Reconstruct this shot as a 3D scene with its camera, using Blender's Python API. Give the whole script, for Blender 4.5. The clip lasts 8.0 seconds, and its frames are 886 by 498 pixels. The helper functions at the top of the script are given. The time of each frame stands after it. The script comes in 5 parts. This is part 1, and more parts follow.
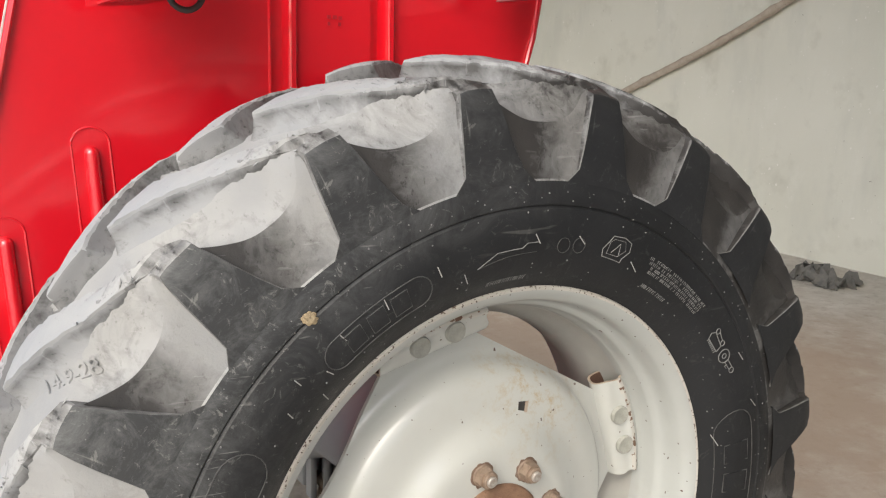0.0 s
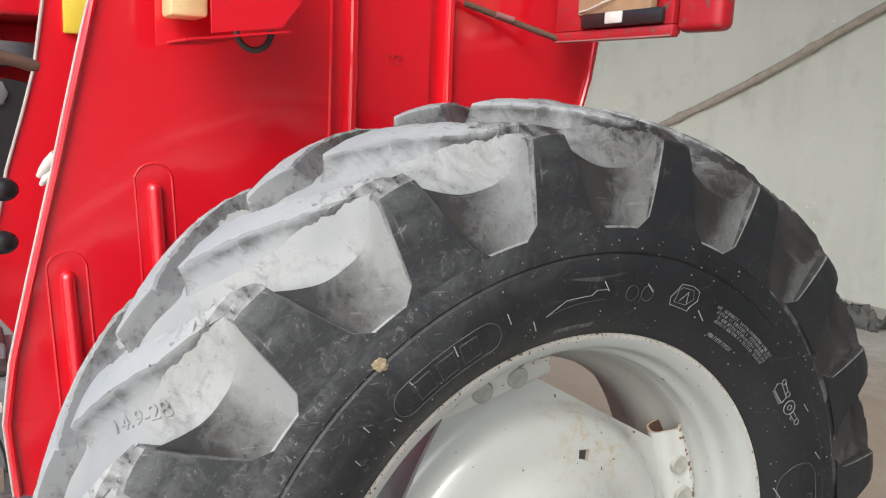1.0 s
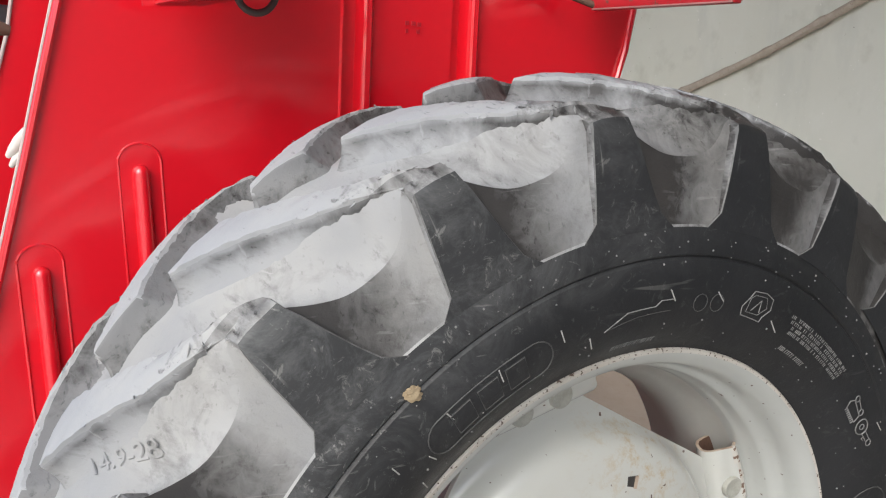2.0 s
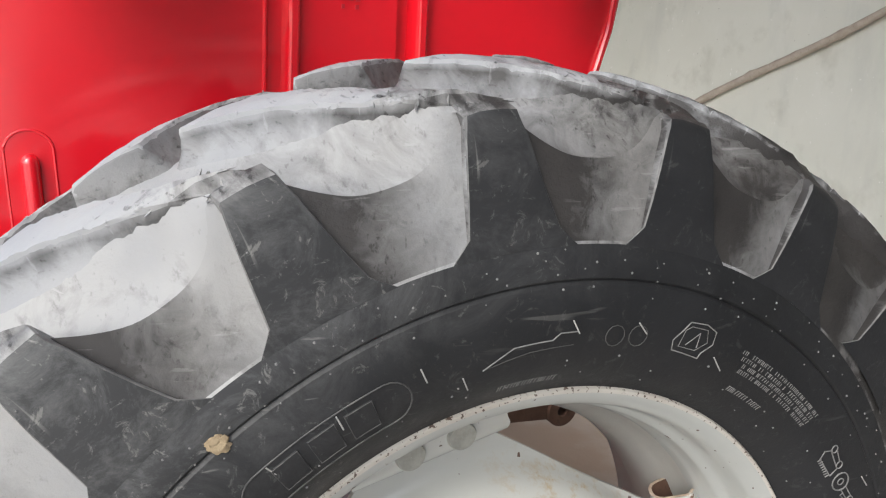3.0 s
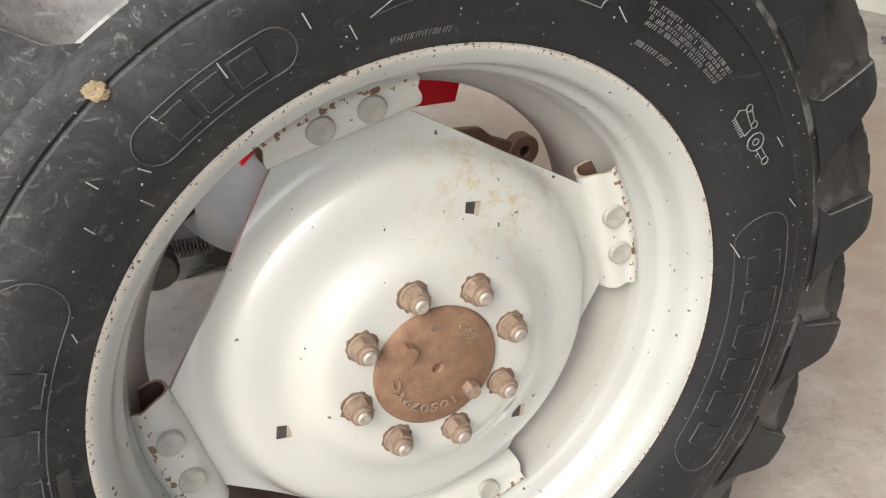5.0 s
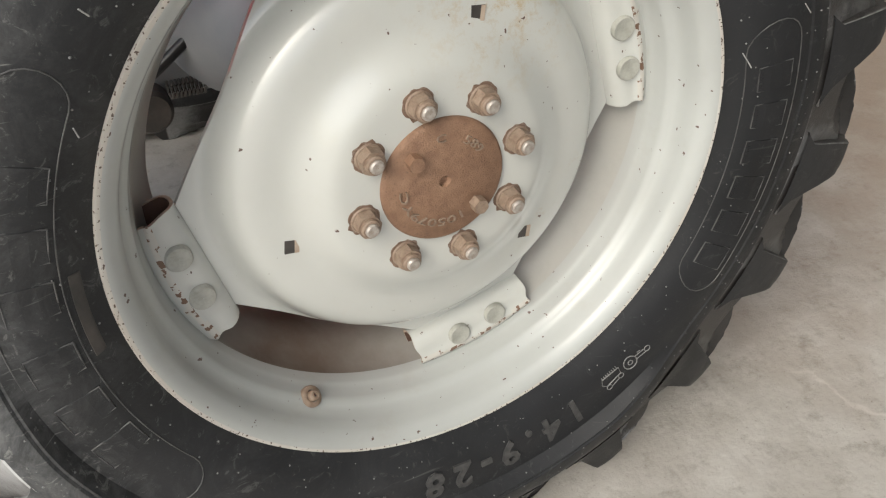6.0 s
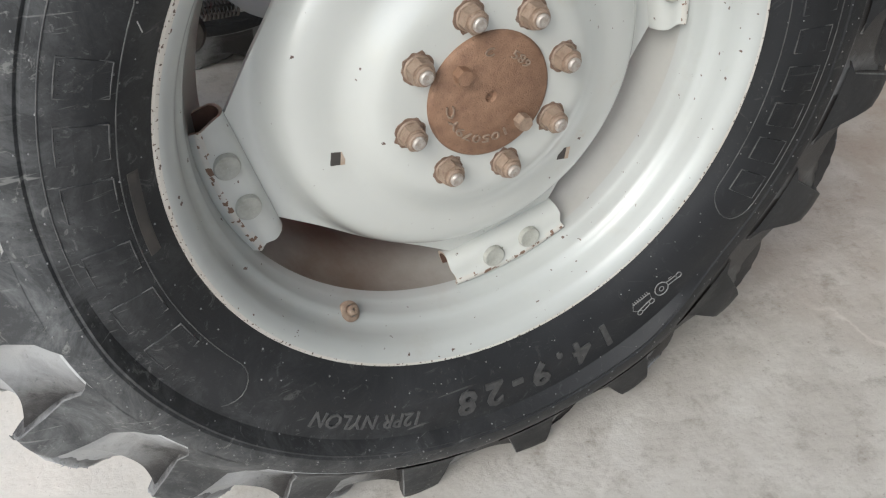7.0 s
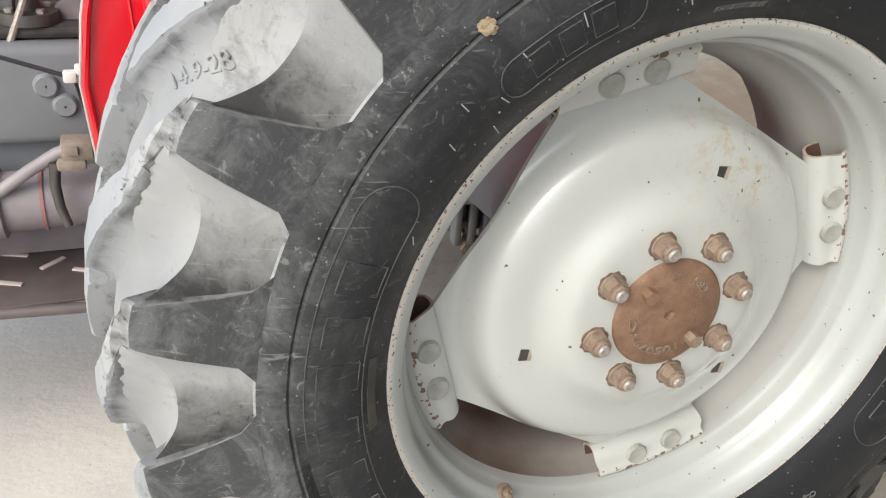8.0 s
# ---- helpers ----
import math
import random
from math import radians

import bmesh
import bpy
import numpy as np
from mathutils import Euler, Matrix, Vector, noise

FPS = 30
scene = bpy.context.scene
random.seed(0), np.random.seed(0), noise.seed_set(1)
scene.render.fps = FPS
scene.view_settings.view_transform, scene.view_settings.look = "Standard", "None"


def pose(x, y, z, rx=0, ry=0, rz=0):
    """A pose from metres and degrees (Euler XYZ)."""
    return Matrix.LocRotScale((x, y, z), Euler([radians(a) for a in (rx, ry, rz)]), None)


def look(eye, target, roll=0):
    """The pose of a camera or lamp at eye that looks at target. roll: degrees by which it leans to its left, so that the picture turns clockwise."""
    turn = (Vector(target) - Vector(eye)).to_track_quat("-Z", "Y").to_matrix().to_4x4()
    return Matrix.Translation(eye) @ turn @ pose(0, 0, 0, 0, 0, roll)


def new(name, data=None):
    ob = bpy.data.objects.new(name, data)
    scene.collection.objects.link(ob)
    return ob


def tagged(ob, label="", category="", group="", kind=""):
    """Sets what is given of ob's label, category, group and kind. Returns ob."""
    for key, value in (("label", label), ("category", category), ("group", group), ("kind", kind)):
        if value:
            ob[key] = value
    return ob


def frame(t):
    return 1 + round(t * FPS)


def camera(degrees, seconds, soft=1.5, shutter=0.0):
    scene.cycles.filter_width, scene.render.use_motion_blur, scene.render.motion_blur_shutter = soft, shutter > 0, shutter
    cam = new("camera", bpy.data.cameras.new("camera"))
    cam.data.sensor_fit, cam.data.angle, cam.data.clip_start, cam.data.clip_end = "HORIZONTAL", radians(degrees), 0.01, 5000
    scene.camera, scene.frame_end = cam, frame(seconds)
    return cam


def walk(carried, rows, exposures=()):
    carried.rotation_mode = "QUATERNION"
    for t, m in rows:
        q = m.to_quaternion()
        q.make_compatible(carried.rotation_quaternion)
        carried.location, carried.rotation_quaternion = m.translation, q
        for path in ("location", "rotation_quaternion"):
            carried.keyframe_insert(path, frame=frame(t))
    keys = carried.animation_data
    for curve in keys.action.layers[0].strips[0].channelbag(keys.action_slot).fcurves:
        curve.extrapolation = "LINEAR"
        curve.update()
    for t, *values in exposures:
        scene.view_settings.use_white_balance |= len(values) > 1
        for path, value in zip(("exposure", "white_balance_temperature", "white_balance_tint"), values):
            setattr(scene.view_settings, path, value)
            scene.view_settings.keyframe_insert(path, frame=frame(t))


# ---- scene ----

# ---------------------------------------------------------------- camera
cam = camera(54.9, 8.0, 1.2)
PATH = [
    (0.0, -0.6682, -0.9005, 1.3094, 78.192, -1.656, -30.800),
    (0.5, -0.6717, -0.8872, 1.3184, 80.706, -1.813, -30.180),
    (1.0, -0.7080, -0.8606, 1.3249, 80.091, -2.447, -28.895),
    (1.2, -0.7193, -0.8340, 1.3237, 80.042, -2.494, -28.867),
    (2.3, -0.6037, -0.6525, 1.3260, 77.704, -3.151, -29.485),
    (2.5, -0.5392, -0.6443, 1.3306, 77.658, -3.229, -27.554),
    (3.0, -0.4218, -0.6429, 1.3353, 76.790, -3.299, -24.273),
    (3.5, -0.3620, -0.6597, 1.3241, 75.287, -2.948, -23.934),
    (4.0, -0.3440, -0.6849, 1.2889, 71.216, -1.571, -25.324),
    (4.5, -0.3492, -0.7021, 1.2568, 67.404, -0.486, -25.546),
    (5.0, -0.3565, -0.7123, 1.2214, 62.796, -0.227, -26.055),
    (5.2, -0.3681, -0.7076, 1.1977, 61.005, -0.105, -27.103),
    (6.3, -0.3923, -0.7346, 1.1344, 53.033, 0.319, -26.836),
    (6.5, -0.4046, -0.7333, 1.1262, 52.133, 0.066, -26.858),
    (7.0, -0.4392, -0.7402, 1.1164, 51.683, -0.429, -26.032),
    (7.5, -0.4988, -0.7341, 1.1547, 55.760, -2.183, -23.478),
    (8.0, -0.6235, -0.7216, 1.2136, 61.511, -4.293, -19.949),
]
EXPOSURES = [(0.0, 0.84, 6400, 4), (0.5, 0.82, 6120, 2), (1.0, 0.84, 5990, 2), (2.5, 0.72, 6040, 5), (3.5, 1.12, 6020, 4), (4.5, 1.17, 6180, 4), (5.0, 1.14, 6330, 4), (6.5, 0.66, 6080, 2), (7.0, 0.77, 5830, 2), (7.5, 0.83, 5780, 2), (8.0, 0.93, 6110, 2)]
walk(cam, [(t, pose(x, y, z, rx, ry, rz)) for t, x, y, z, rx, ry, rz in PATH], EXPOSURES)

# ---------------------------------------------------------------- world and sun
SUN_EL, SUN_AZ = radians(40), radians(-126)
world = bpy.data.worlds.new("sky")
scene.world = world
world.use_nodes = True
wn = world.node_tree
sky = wn.nodes.new("ShaderNodeTexSky")
sky.sky_type, sky.sun_disc = "NISHITA", False
sky.sun_elevation, sky.sun_rotation = SUN_EL, SUN_AZ
sky.air_density, sky.dust_density, sky.ozone_density = 0.6, 4.0, 0.6
wn.links.new(sky.outputs["Color"], wn.nodes["Background"].inputs["Color"])
wn.nodes["Background"].inputs["Strength"].default_value = 0.15
sun = new("sun", bpy.data.lights.new("sun", "SUN"))
sun.data.energy, sun.data.angle, sun.data.color = 0.25, radians(40), (1.0, 0.98, 0.95)
sun.matrix_basis = look((0, 0, 0), (-math.sin(SUN_AZ) * math.cos(SUN_EL), -math.cos(SUN_AZ) * math.cos(SUN_EL), -math.sin(SUN_EL)))

# ---------------------------------------------------------------- materials


def material(name):
    m = bpy.data.materials.new(name)
    m.use_nodes = True
    nt = m.node_tree
    return m, nt, nt.nodes["Principled BSDF"]


def node(nt, kind, **values):
    n = nt.nodes.new(kind)
    for k, v in values.items():
        n.inputs[k.replace("_", " ")].default_value = v
    return n


def noise_of(nt, scale, detail=4.0, rough=0.55, stretch=None, warp=0.0, turn=(0.0, 0.0, 0.0)):
    """Noise on the object's own coordinates, in metres."""
    tc = nt.nodes.new("ShaderNodeTexCoord")
    n = node(nt, "ShaderNodeTexNoise", Scale=scale, Detail=detail, Roughness=rough, Distortion=warp)
    if stretch:
        mp = node(nt, "ShaderNodeMapping", Scale=stretch, Rotation=turn)
        nt.links.new(tc.outputs["Object"], mp.inputs["Vector"])
        nt.links.new(mp.outputs["Vector"], n.inputs["Vector"])
    else:
        nt.links.new(tc.outputs["Object"], n.inputs["Vector"])
    return n.outputs["Fac"]


def ramp(nt, fac, lo, hi, a=0.0, b=1.0):
    r = node(nt, "ShaderNodeMapRange", From_Min=lo, From_Max=hi, To_Min=a, To_Max=b)
    nt.links.new(fac, r.inputs["Value"])
    return r.outputs["Result"]


def mix(nt, fac, a, b):
    m = nt.nodes.new("ShaderNodeMix")
    m.data_type = "RGBA"
    for sock, v in ((m.inputs["Factor"], fac), (m.inputs["A"], a), (m.inputs["B"], b)):
        if isinstance(v, bpy.types.NodeSocket):
            nt.links.new(v, sock)
        else:
            sock.default_value = v if isinstance(v, float) else (*v, 1.0)
    return m.outputs["Result"]


def maths(nt, op, a, b=0.0):
    m = nt.nodes.new("ShaderNodeMath")
    m.operation, m.use_clamp = op, False
    for sock, v in zip(m.inputs, (a, b)):
        if isinstance(v, bpy.types.NodeSocket):
            nt.links.new(v, sock)
        else:
            sock.default_value = v
    return m.outputs["Value"]


def bump(nt, bsdf, height, strength=0.3, distance=0.002):
    b = node(nt, "ShaderNodeBump", Strength=strength, Distance=distance)
    nt.links.new(height, b.inputs["Height"])
    nt.links.new(b.outputs["Normal"], bsdf.inputs["Normal"])


def wire(nt, out, sock):
    nt.links.new(out, sock)


def painted(name, base, worn, rough=0.4, chip_scale=60.0, chip_at=0.72, chip=(0.10, 0.045, 0.03), stain=(0.3, 0.25, 0.2), stain_amount=0.3, coat=0.0, bumpiness=0.1, drips=0.0, uneven=1.0):
    """Paint on metal: slow colour drift, dusty stains, small rusty chips."""
    m, nt, p = material(name)
    c = mix(nt, ramp(nt, noise_of(nt, 5, 5), 0.35, 0.7), base, worn)
    c = mix(nt, ramp(nt, noise_of(nt, 14, 8, 0.7), 0.55, 0.8, 0.0, stain_amount), c, stain)
    if drips:
        rust = maths(nt, "MULTIPLY", ramp(nt, noise_of(nt, 34, 8, 0.8), 0.56, 0.66), ramp(nt, noise_of(nt, 4.5, 2, 0.5), 0.57, 0.68, 0.0, drips * 0.6))
        geo = nt.nodes.new("ShaderNodeNewGeometry")
        near = nt.nodes.new("ShaderNodeVectorMath")
        near.operation = "DISTANCE"
        near.inputs[1].default_value = (0.10, 0.08, 0.855)
        wire(nt, geo.outputs["Position"], near.inputs[0])
        dust = maths(nt, "MULTIPLY", ramp(nt, near.outputs["Value"], 0.04, 0.15, drips, 0.0), ramp(nt, noise_of(nt, 42, 8, 0.82), 0.50, 0.64))
        c = mix(nt, dust, c, (0.44, 0.33, 0.17))
        c = mix(nt, rust, c, (0.40, 0.27, 0.13))
    chips = ramp(nt, noise_of(nt, chip_scale, 3, 0.5), chip_at, chip_at + 0.02)
    c = mix(nt, chips, c, chip)
    wire(nt, c, p.inputs["Base Color"])
    wire(nt, ramp(nt, noise_of(nt, 30, 6, 0.7), 0.3, 0.8, rough - 0.03 * uneven, rough + 0.06 * uneven), p.inputs["Roughness"])
    p.inputs["Coat Weight"].default_value = coat
    p.inputs["Coat Roughness"].default_value = 0.13
    bump(nt, p, noise_of(nt, 180, 4), bumpiness, 0.0006)
    return m


def shaded_muddy_inside():
    """Cream paint inside the rim, browned low down at the front by mud and painted shade."""
    m, nt, p = material("shaded_muddy_rim")
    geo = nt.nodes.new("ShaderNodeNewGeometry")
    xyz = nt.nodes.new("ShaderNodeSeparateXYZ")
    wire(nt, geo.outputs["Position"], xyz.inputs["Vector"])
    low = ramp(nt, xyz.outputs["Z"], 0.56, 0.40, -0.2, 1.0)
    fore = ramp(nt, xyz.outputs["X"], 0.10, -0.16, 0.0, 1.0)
    browned = maths(nt, "ADD", maths(nt, "MULTIPLY", low, fore), ramp(nt, noise_of(nt, 14, 7, 0.7), 0.3, 0.7, -0.10, 0.10))
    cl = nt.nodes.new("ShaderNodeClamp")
    wire(nt, browned, cl.inputs["Value"])
    # the brown holds the interior's shade as well as mud
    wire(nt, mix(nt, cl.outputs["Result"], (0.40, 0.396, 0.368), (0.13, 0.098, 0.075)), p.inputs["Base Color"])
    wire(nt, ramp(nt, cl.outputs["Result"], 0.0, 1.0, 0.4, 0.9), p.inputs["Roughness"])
    bump(nt, p, noise_of(nt, 60, 6, 0.7), 0.25, 0.002)
    return m


def rubber_side():
    """Black sidewall rubber with pale scuffs, dustier towards the tread and the front."""
    m, nt, p = material("sidewall_rubber")
    c = mix(nt, ramp(nt, noise_of(nt, 3.0, 6, 0.6), 0.35, 0.7), (0.0115, 0.012, 0.013), (0.022, 0.023, 0.0255))
    geo = nt.nodes.new("ShaderNodeNewGeometry")
    off = nt.nodes.new("ShaderNodeVectorMath")
    off.operation = "MULTIPLY_ADD"
    off.inputs[1].default_value, off.inputs[2].default_value = (1, 0, 1), (0, 0, -0.645)
    wire(nt, geo.outputs["Position"], off.inputs[0])
    length = nt.nodes.new("ShaderNodeVectorMath")
    length.operation = "LENGTH"
    wire(nt, off.outputs["Vector"], length.inputs[0])
    xyz = nt.nodes.new("ShaderNodeSeparateXYZ")
    wire(nt, geo.outputs["Position"], xyz.inputs["Vector"])
    outer = ramp(nt, length.outputs["Value"], 0.450, 0.520, 0.28, 1.0)
    front = ramp(nt, xyz.outputs["X"], 0.10, -0.62, 0.10, 1.7)
    zone = maths(nt, "MULTIPLY", outer, front)
    # thin film of dust, wiped in places
    film = ramp(nt, noise_of(nt, 13, 10, 0.80, (1, 1, 1), 0.8), 0.46, 0.66, 0.10, 0.36)
    c = mix(nt, maths(nt, "MULTIPLY", zone, film), c, (0.245, 0.25, 0.25))
    # scattered short scuffs and rubbed spots
    rub = ramp(nt, noise_of(nt, 44, 9, 0.76, (1, 1, 1), 1.6), 0.575, 0.635, 0.0, 0.38)
    c = mix(nt, maths(nt, "MULTIPLY", rub, ramp(nt, zone, 0.0, 1.0, 0.12, 1.0)), c, (0.34, 0.34, 0.32))
    for stretch, turn, lo in (((10, 10, 130), (0.0, 0.6, 0.0), 0.66), ((9, 9, 110), (0.0, -0.9, 0.0), 0.67), ((12, 12, 150), (0.0, 1.9, 0.0), 0.67)):
        scratch = ramp(nt, noise_of(nt, 1.0, 3, 0.5, stretch, 0.9, turn), lo, lo + 0.04, 0.0, 0.34)
        gate = ramp(nt, noise_of(nt, 8.5 + 9 * turn[1], 3, 0.5), 0.53, 0.62)
        c = mix(nt, maths(nt, "MULTIPLY", maths(nt, "MULTIPLY", scratch, gate), ramp(nt, zone, 0.0, 0.6, 0.12, 1.0)), c, (0.36, 0.36, 0.34))
    wire(nt, c, p.inputs["Base Color"])
    wire(nt, ramp(nt, noise_of(nt, 12, 6, 0.65), 0.3, 0.7, 0.36, 0.62), p.inputs["Roughness"])
    p.inputs["Specular IOR Level"].default_value = 0.3
    h = maths(nt, "ADD", maths(nt, "MULTIPLY", noise_of(nt, 26, 5, 0.6), 1.6), noise_of(nt, 260, 5, 0.65))
    bump(nt, p, h, 0.22, 0.0012)
    return m


def rubber_tread(name, dusty, spread, wiped=0.4, patchy=0.28, most=0.80, laid=False):
    """Tread rubber under dried pale dust, thicker towards the front of the wheel, wiped off in streaks."""
    m, nt, p = material(name)
    rub = mix(nt, ramp(nt, noise_of(nt, 9, 6), 0.3, 0.7), (0.022, 0.021, 0.021), (0.048, 0.045, 0.043))
    dust = mix(nt, ramp(nt, noise_of(nt, 5, 5), 0.3, 0.7), (0.60, 0.595, 0.57), (0.45, 0.465, 0.485))
    geo = nt.nodes.new("ShaderNodeNewGeometry")
    xyz = nt.nodes.new("ShaderNodeSeparateXYZ")
    wire(nt, geo.outputs["Position"], xyz.inputs["Vector"])
    front = ramp(nt, xyz.outputs["X"], 0.42, -0.40, -spread, spread)
    n1 = ramp(nt, noise_of(nt, 5, 6, 0.5), 0.3, 0.7, -patchy, patchy)
    strokes = ramp(nt, noise_of(nt, 9, 8, 0.66, (1.0, 0.6, 1.0), 1.6), 0.3, 0.7, -0.5 * patchy, 0.5 * patchy)
    n1 = maths(nt, "ADD", n1, strokes)
    n2 = ramp(nt, noise_of(nt, 1.0, 7, 0.62, (26, 8, 26), 1.8), 0.3, 0.7, -0.45 * wiped, 0.45 * wiped)
    bare = ramp(nt, noise_of(nt, 24, 10, 0.72, (1.0, 0.55, 1.0), 0.7), 0.55, 0.72, 0.0, -0.9 * wiped)
    fine = ramp(nt, noise_of(nt, 1.0, 4, 0.6, (190, 25, 110), 0.3), 0.60, 0.70, 0.0, -0.6 * wiped)
    lines = ramp(nt, noise_of(nt, 1.0, 3, 0.5, (16, 16, 170), 0.6, (0.5, 0.8, 0.0)), 0.66, 0.70, 0.0, 0.5 * wiped)
    fine = maths(nt, "ADD", fine, lines)
    amount = maths(nt, "ADD", maths(nt, "ADD", maths(nt, "ADD", front, n1), maths(nt, "ADD", n2, dusty)), maths(nt, "ADD", bare, fine))
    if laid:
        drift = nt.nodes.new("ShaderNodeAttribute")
        drift.attribute_name = "dust_tone"
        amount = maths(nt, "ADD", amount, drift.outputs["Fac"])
    cl = node(nt, "ShaderNodeClamp", Min=0.0, Max=most)
    wire(nt, amount, cl.inputs["Value"])
    wire(nt, mix(nt, cl.outputs["Result"], rub, dust), p.inputs["Base Color"])
    wire(nt, ramp(nt, cl.outputs["Result"], 0.0, 1.0, 0.5, 0.9), p.inputs["Roughness"])
    h = maths(nt, "ADD", maths(nt, "MULTIPLY", noise_of(nt, 30, 6, 0.65), 2.0), noise_of(nt, 150, 7, 0.72))
    bump(nt, p, h, 0.45, 0.0019)
    return m


def rusty(name, a, b, c3, scale=40.0, rough=0.8, bumps=0.5):
    m, nt, p = material(name)
    c = mix(nt, ramp(nt, noise_of(nt, scale, 6, 0.65), 0.3, 0.7), a, b)
    c = mix(nt, ramp(nt, noise_of(nt, scale * 4, 4, 0.6), 0.55, 0.75, 0.0, 0.7), c, c3)
    wire(nt, c, p.inputs["Base Color"])
    p.inputs["Roughness"].default_value = rough
    bump(nt, p, noise_of(nt, scale * 6, 6, 0.7), bumps, 0.0012)
    return m


def plain(name, col, col2, rough, scale=20.0, metal=0.0, bumps=0.15):
    m, nt, p = material(name)
    wire(nt, mix(nt, ramp(nt, noise_of(nt, scale, 6, 0.6), 0.3, 0.7), col, col2), p.inputs["Base Color"])
    p.inputs["Roughness"].default_value, p.inputs["Metallic"].default_value = rough, metal
    bump(nt, p, noise_of(nt, scale * 8, 5), bumps, 0.001)
    return m


def concrete():
    m, nt, p = material("dusty_concrete")
    c = mix(nt, ramp(nt, noise_of(nt, 0.9, 5), 0.35, 0.65), (0.405, 0.380, 0.345), (0.495, 0.470, 0.432))
    c = mix(nt, ramp(nt, noise_of(nt, 6, 8, 0.7), 0.45, 0.68, 0.0, 0.8), c, (0.575, 0.555, 0.52))
    c = mix(nt, ramp(nt, noise_of(nt, 15, 9, 0.78), 0.52, 0.68, 0.0, 0.75), c, (0.27, 0.242, 0.208))
    tc = nt.nodes.new("ShaderNodeTexCoord")
    warp = node(nt, "ShaderNodeTexNoise", Scale=4.0, Detail=5.0)
    wire(nt, tc.outputs["Object"], warp.inputs["Vector"])
    shift = nt.nodes.new("ShaderNodeVectorMath")
    shift.operation = "MULTIPLY_ADD"
    shift.inputs[1].default_value = (0.35, 0.35, 0.35)
    wire(nt, warp.outputs["Color"], shift.inputs[0])
    wire(nt, tc.outputs["Object"], shift.inputs[2])
    vor = node(nt, "ShaderNodeTexVoronoi", Scale=1.6)
    vor.feature = "DISTANCE_TO_EDGE"
    wire(nt, shift.outputs["Vector"], vor.inputs["Vector"])
    line = ramp(nt, vor.outputs["Distance"], 0.0, 0.012, 1.0, 0.0)
    gate = ramp(nt, noise_of(nt, 1.7, 2), 0.52, 0.6)
    c = mix(nt, maths(nt, "MULTIPLY", maths(nt, "MULTIPLY", line, gate), 0.7), c, (0.62, 0.59, 0.55))
    # paler towards the front: daylight from the open end put into the colour
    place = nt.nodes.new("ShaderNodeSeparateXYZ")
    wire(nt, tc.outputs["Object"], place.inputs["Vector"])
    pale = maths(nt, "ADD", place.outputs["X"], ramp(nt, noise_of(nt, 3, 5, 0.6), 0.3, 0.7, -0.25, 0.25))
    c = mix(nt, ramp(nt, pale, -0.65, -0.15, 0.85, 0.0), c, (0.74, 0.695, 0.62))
    grit = ramp(nt, noise_of(nt, 120, 3, 0.5), 0.68, 0.74, 0.0, 0.55)
    c = mix(nt, grit, c, (0.24, 0.205, 0.175))
    # red-brown patch: the tractor's shade and red bounce put into the colour
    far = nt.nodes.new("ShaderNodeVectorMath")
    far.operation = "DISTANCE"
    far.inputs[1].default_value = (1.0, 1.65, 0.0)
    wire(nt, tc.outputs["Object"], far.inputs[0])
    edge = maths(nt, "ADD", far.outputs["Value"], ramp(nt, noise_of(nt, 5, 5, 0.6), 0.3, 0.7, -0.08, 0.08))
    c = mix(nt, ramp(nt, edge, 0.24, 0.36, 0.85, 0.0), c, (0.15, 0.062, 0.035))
    # broad browner area behind the wheel: dirt, with shade put into the colour
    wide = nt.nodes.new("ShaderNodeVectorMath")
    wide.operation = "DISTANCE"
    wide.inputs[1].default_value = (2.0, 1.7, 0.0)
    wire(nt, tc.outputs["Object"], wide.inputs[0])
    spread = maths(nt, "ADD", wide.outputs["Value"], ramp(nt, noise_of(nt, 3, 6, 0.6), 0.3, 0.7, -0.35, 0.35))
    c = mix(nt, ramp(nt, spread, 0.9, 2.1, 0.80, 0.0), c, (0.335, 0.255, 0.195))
    wire(nt, c, p.inputs["Base Color"])
    p.inputs["Roughness"].default_value = 0.85
    bump(nt, p, maths(nt, "ADD", noise_of(nt, 9, 10, 0.68), maths(nt, "MULTIPLY", noise_of(nt, 70, 6, 0.7), 0.10)), 0.5, 0.010)
    return m


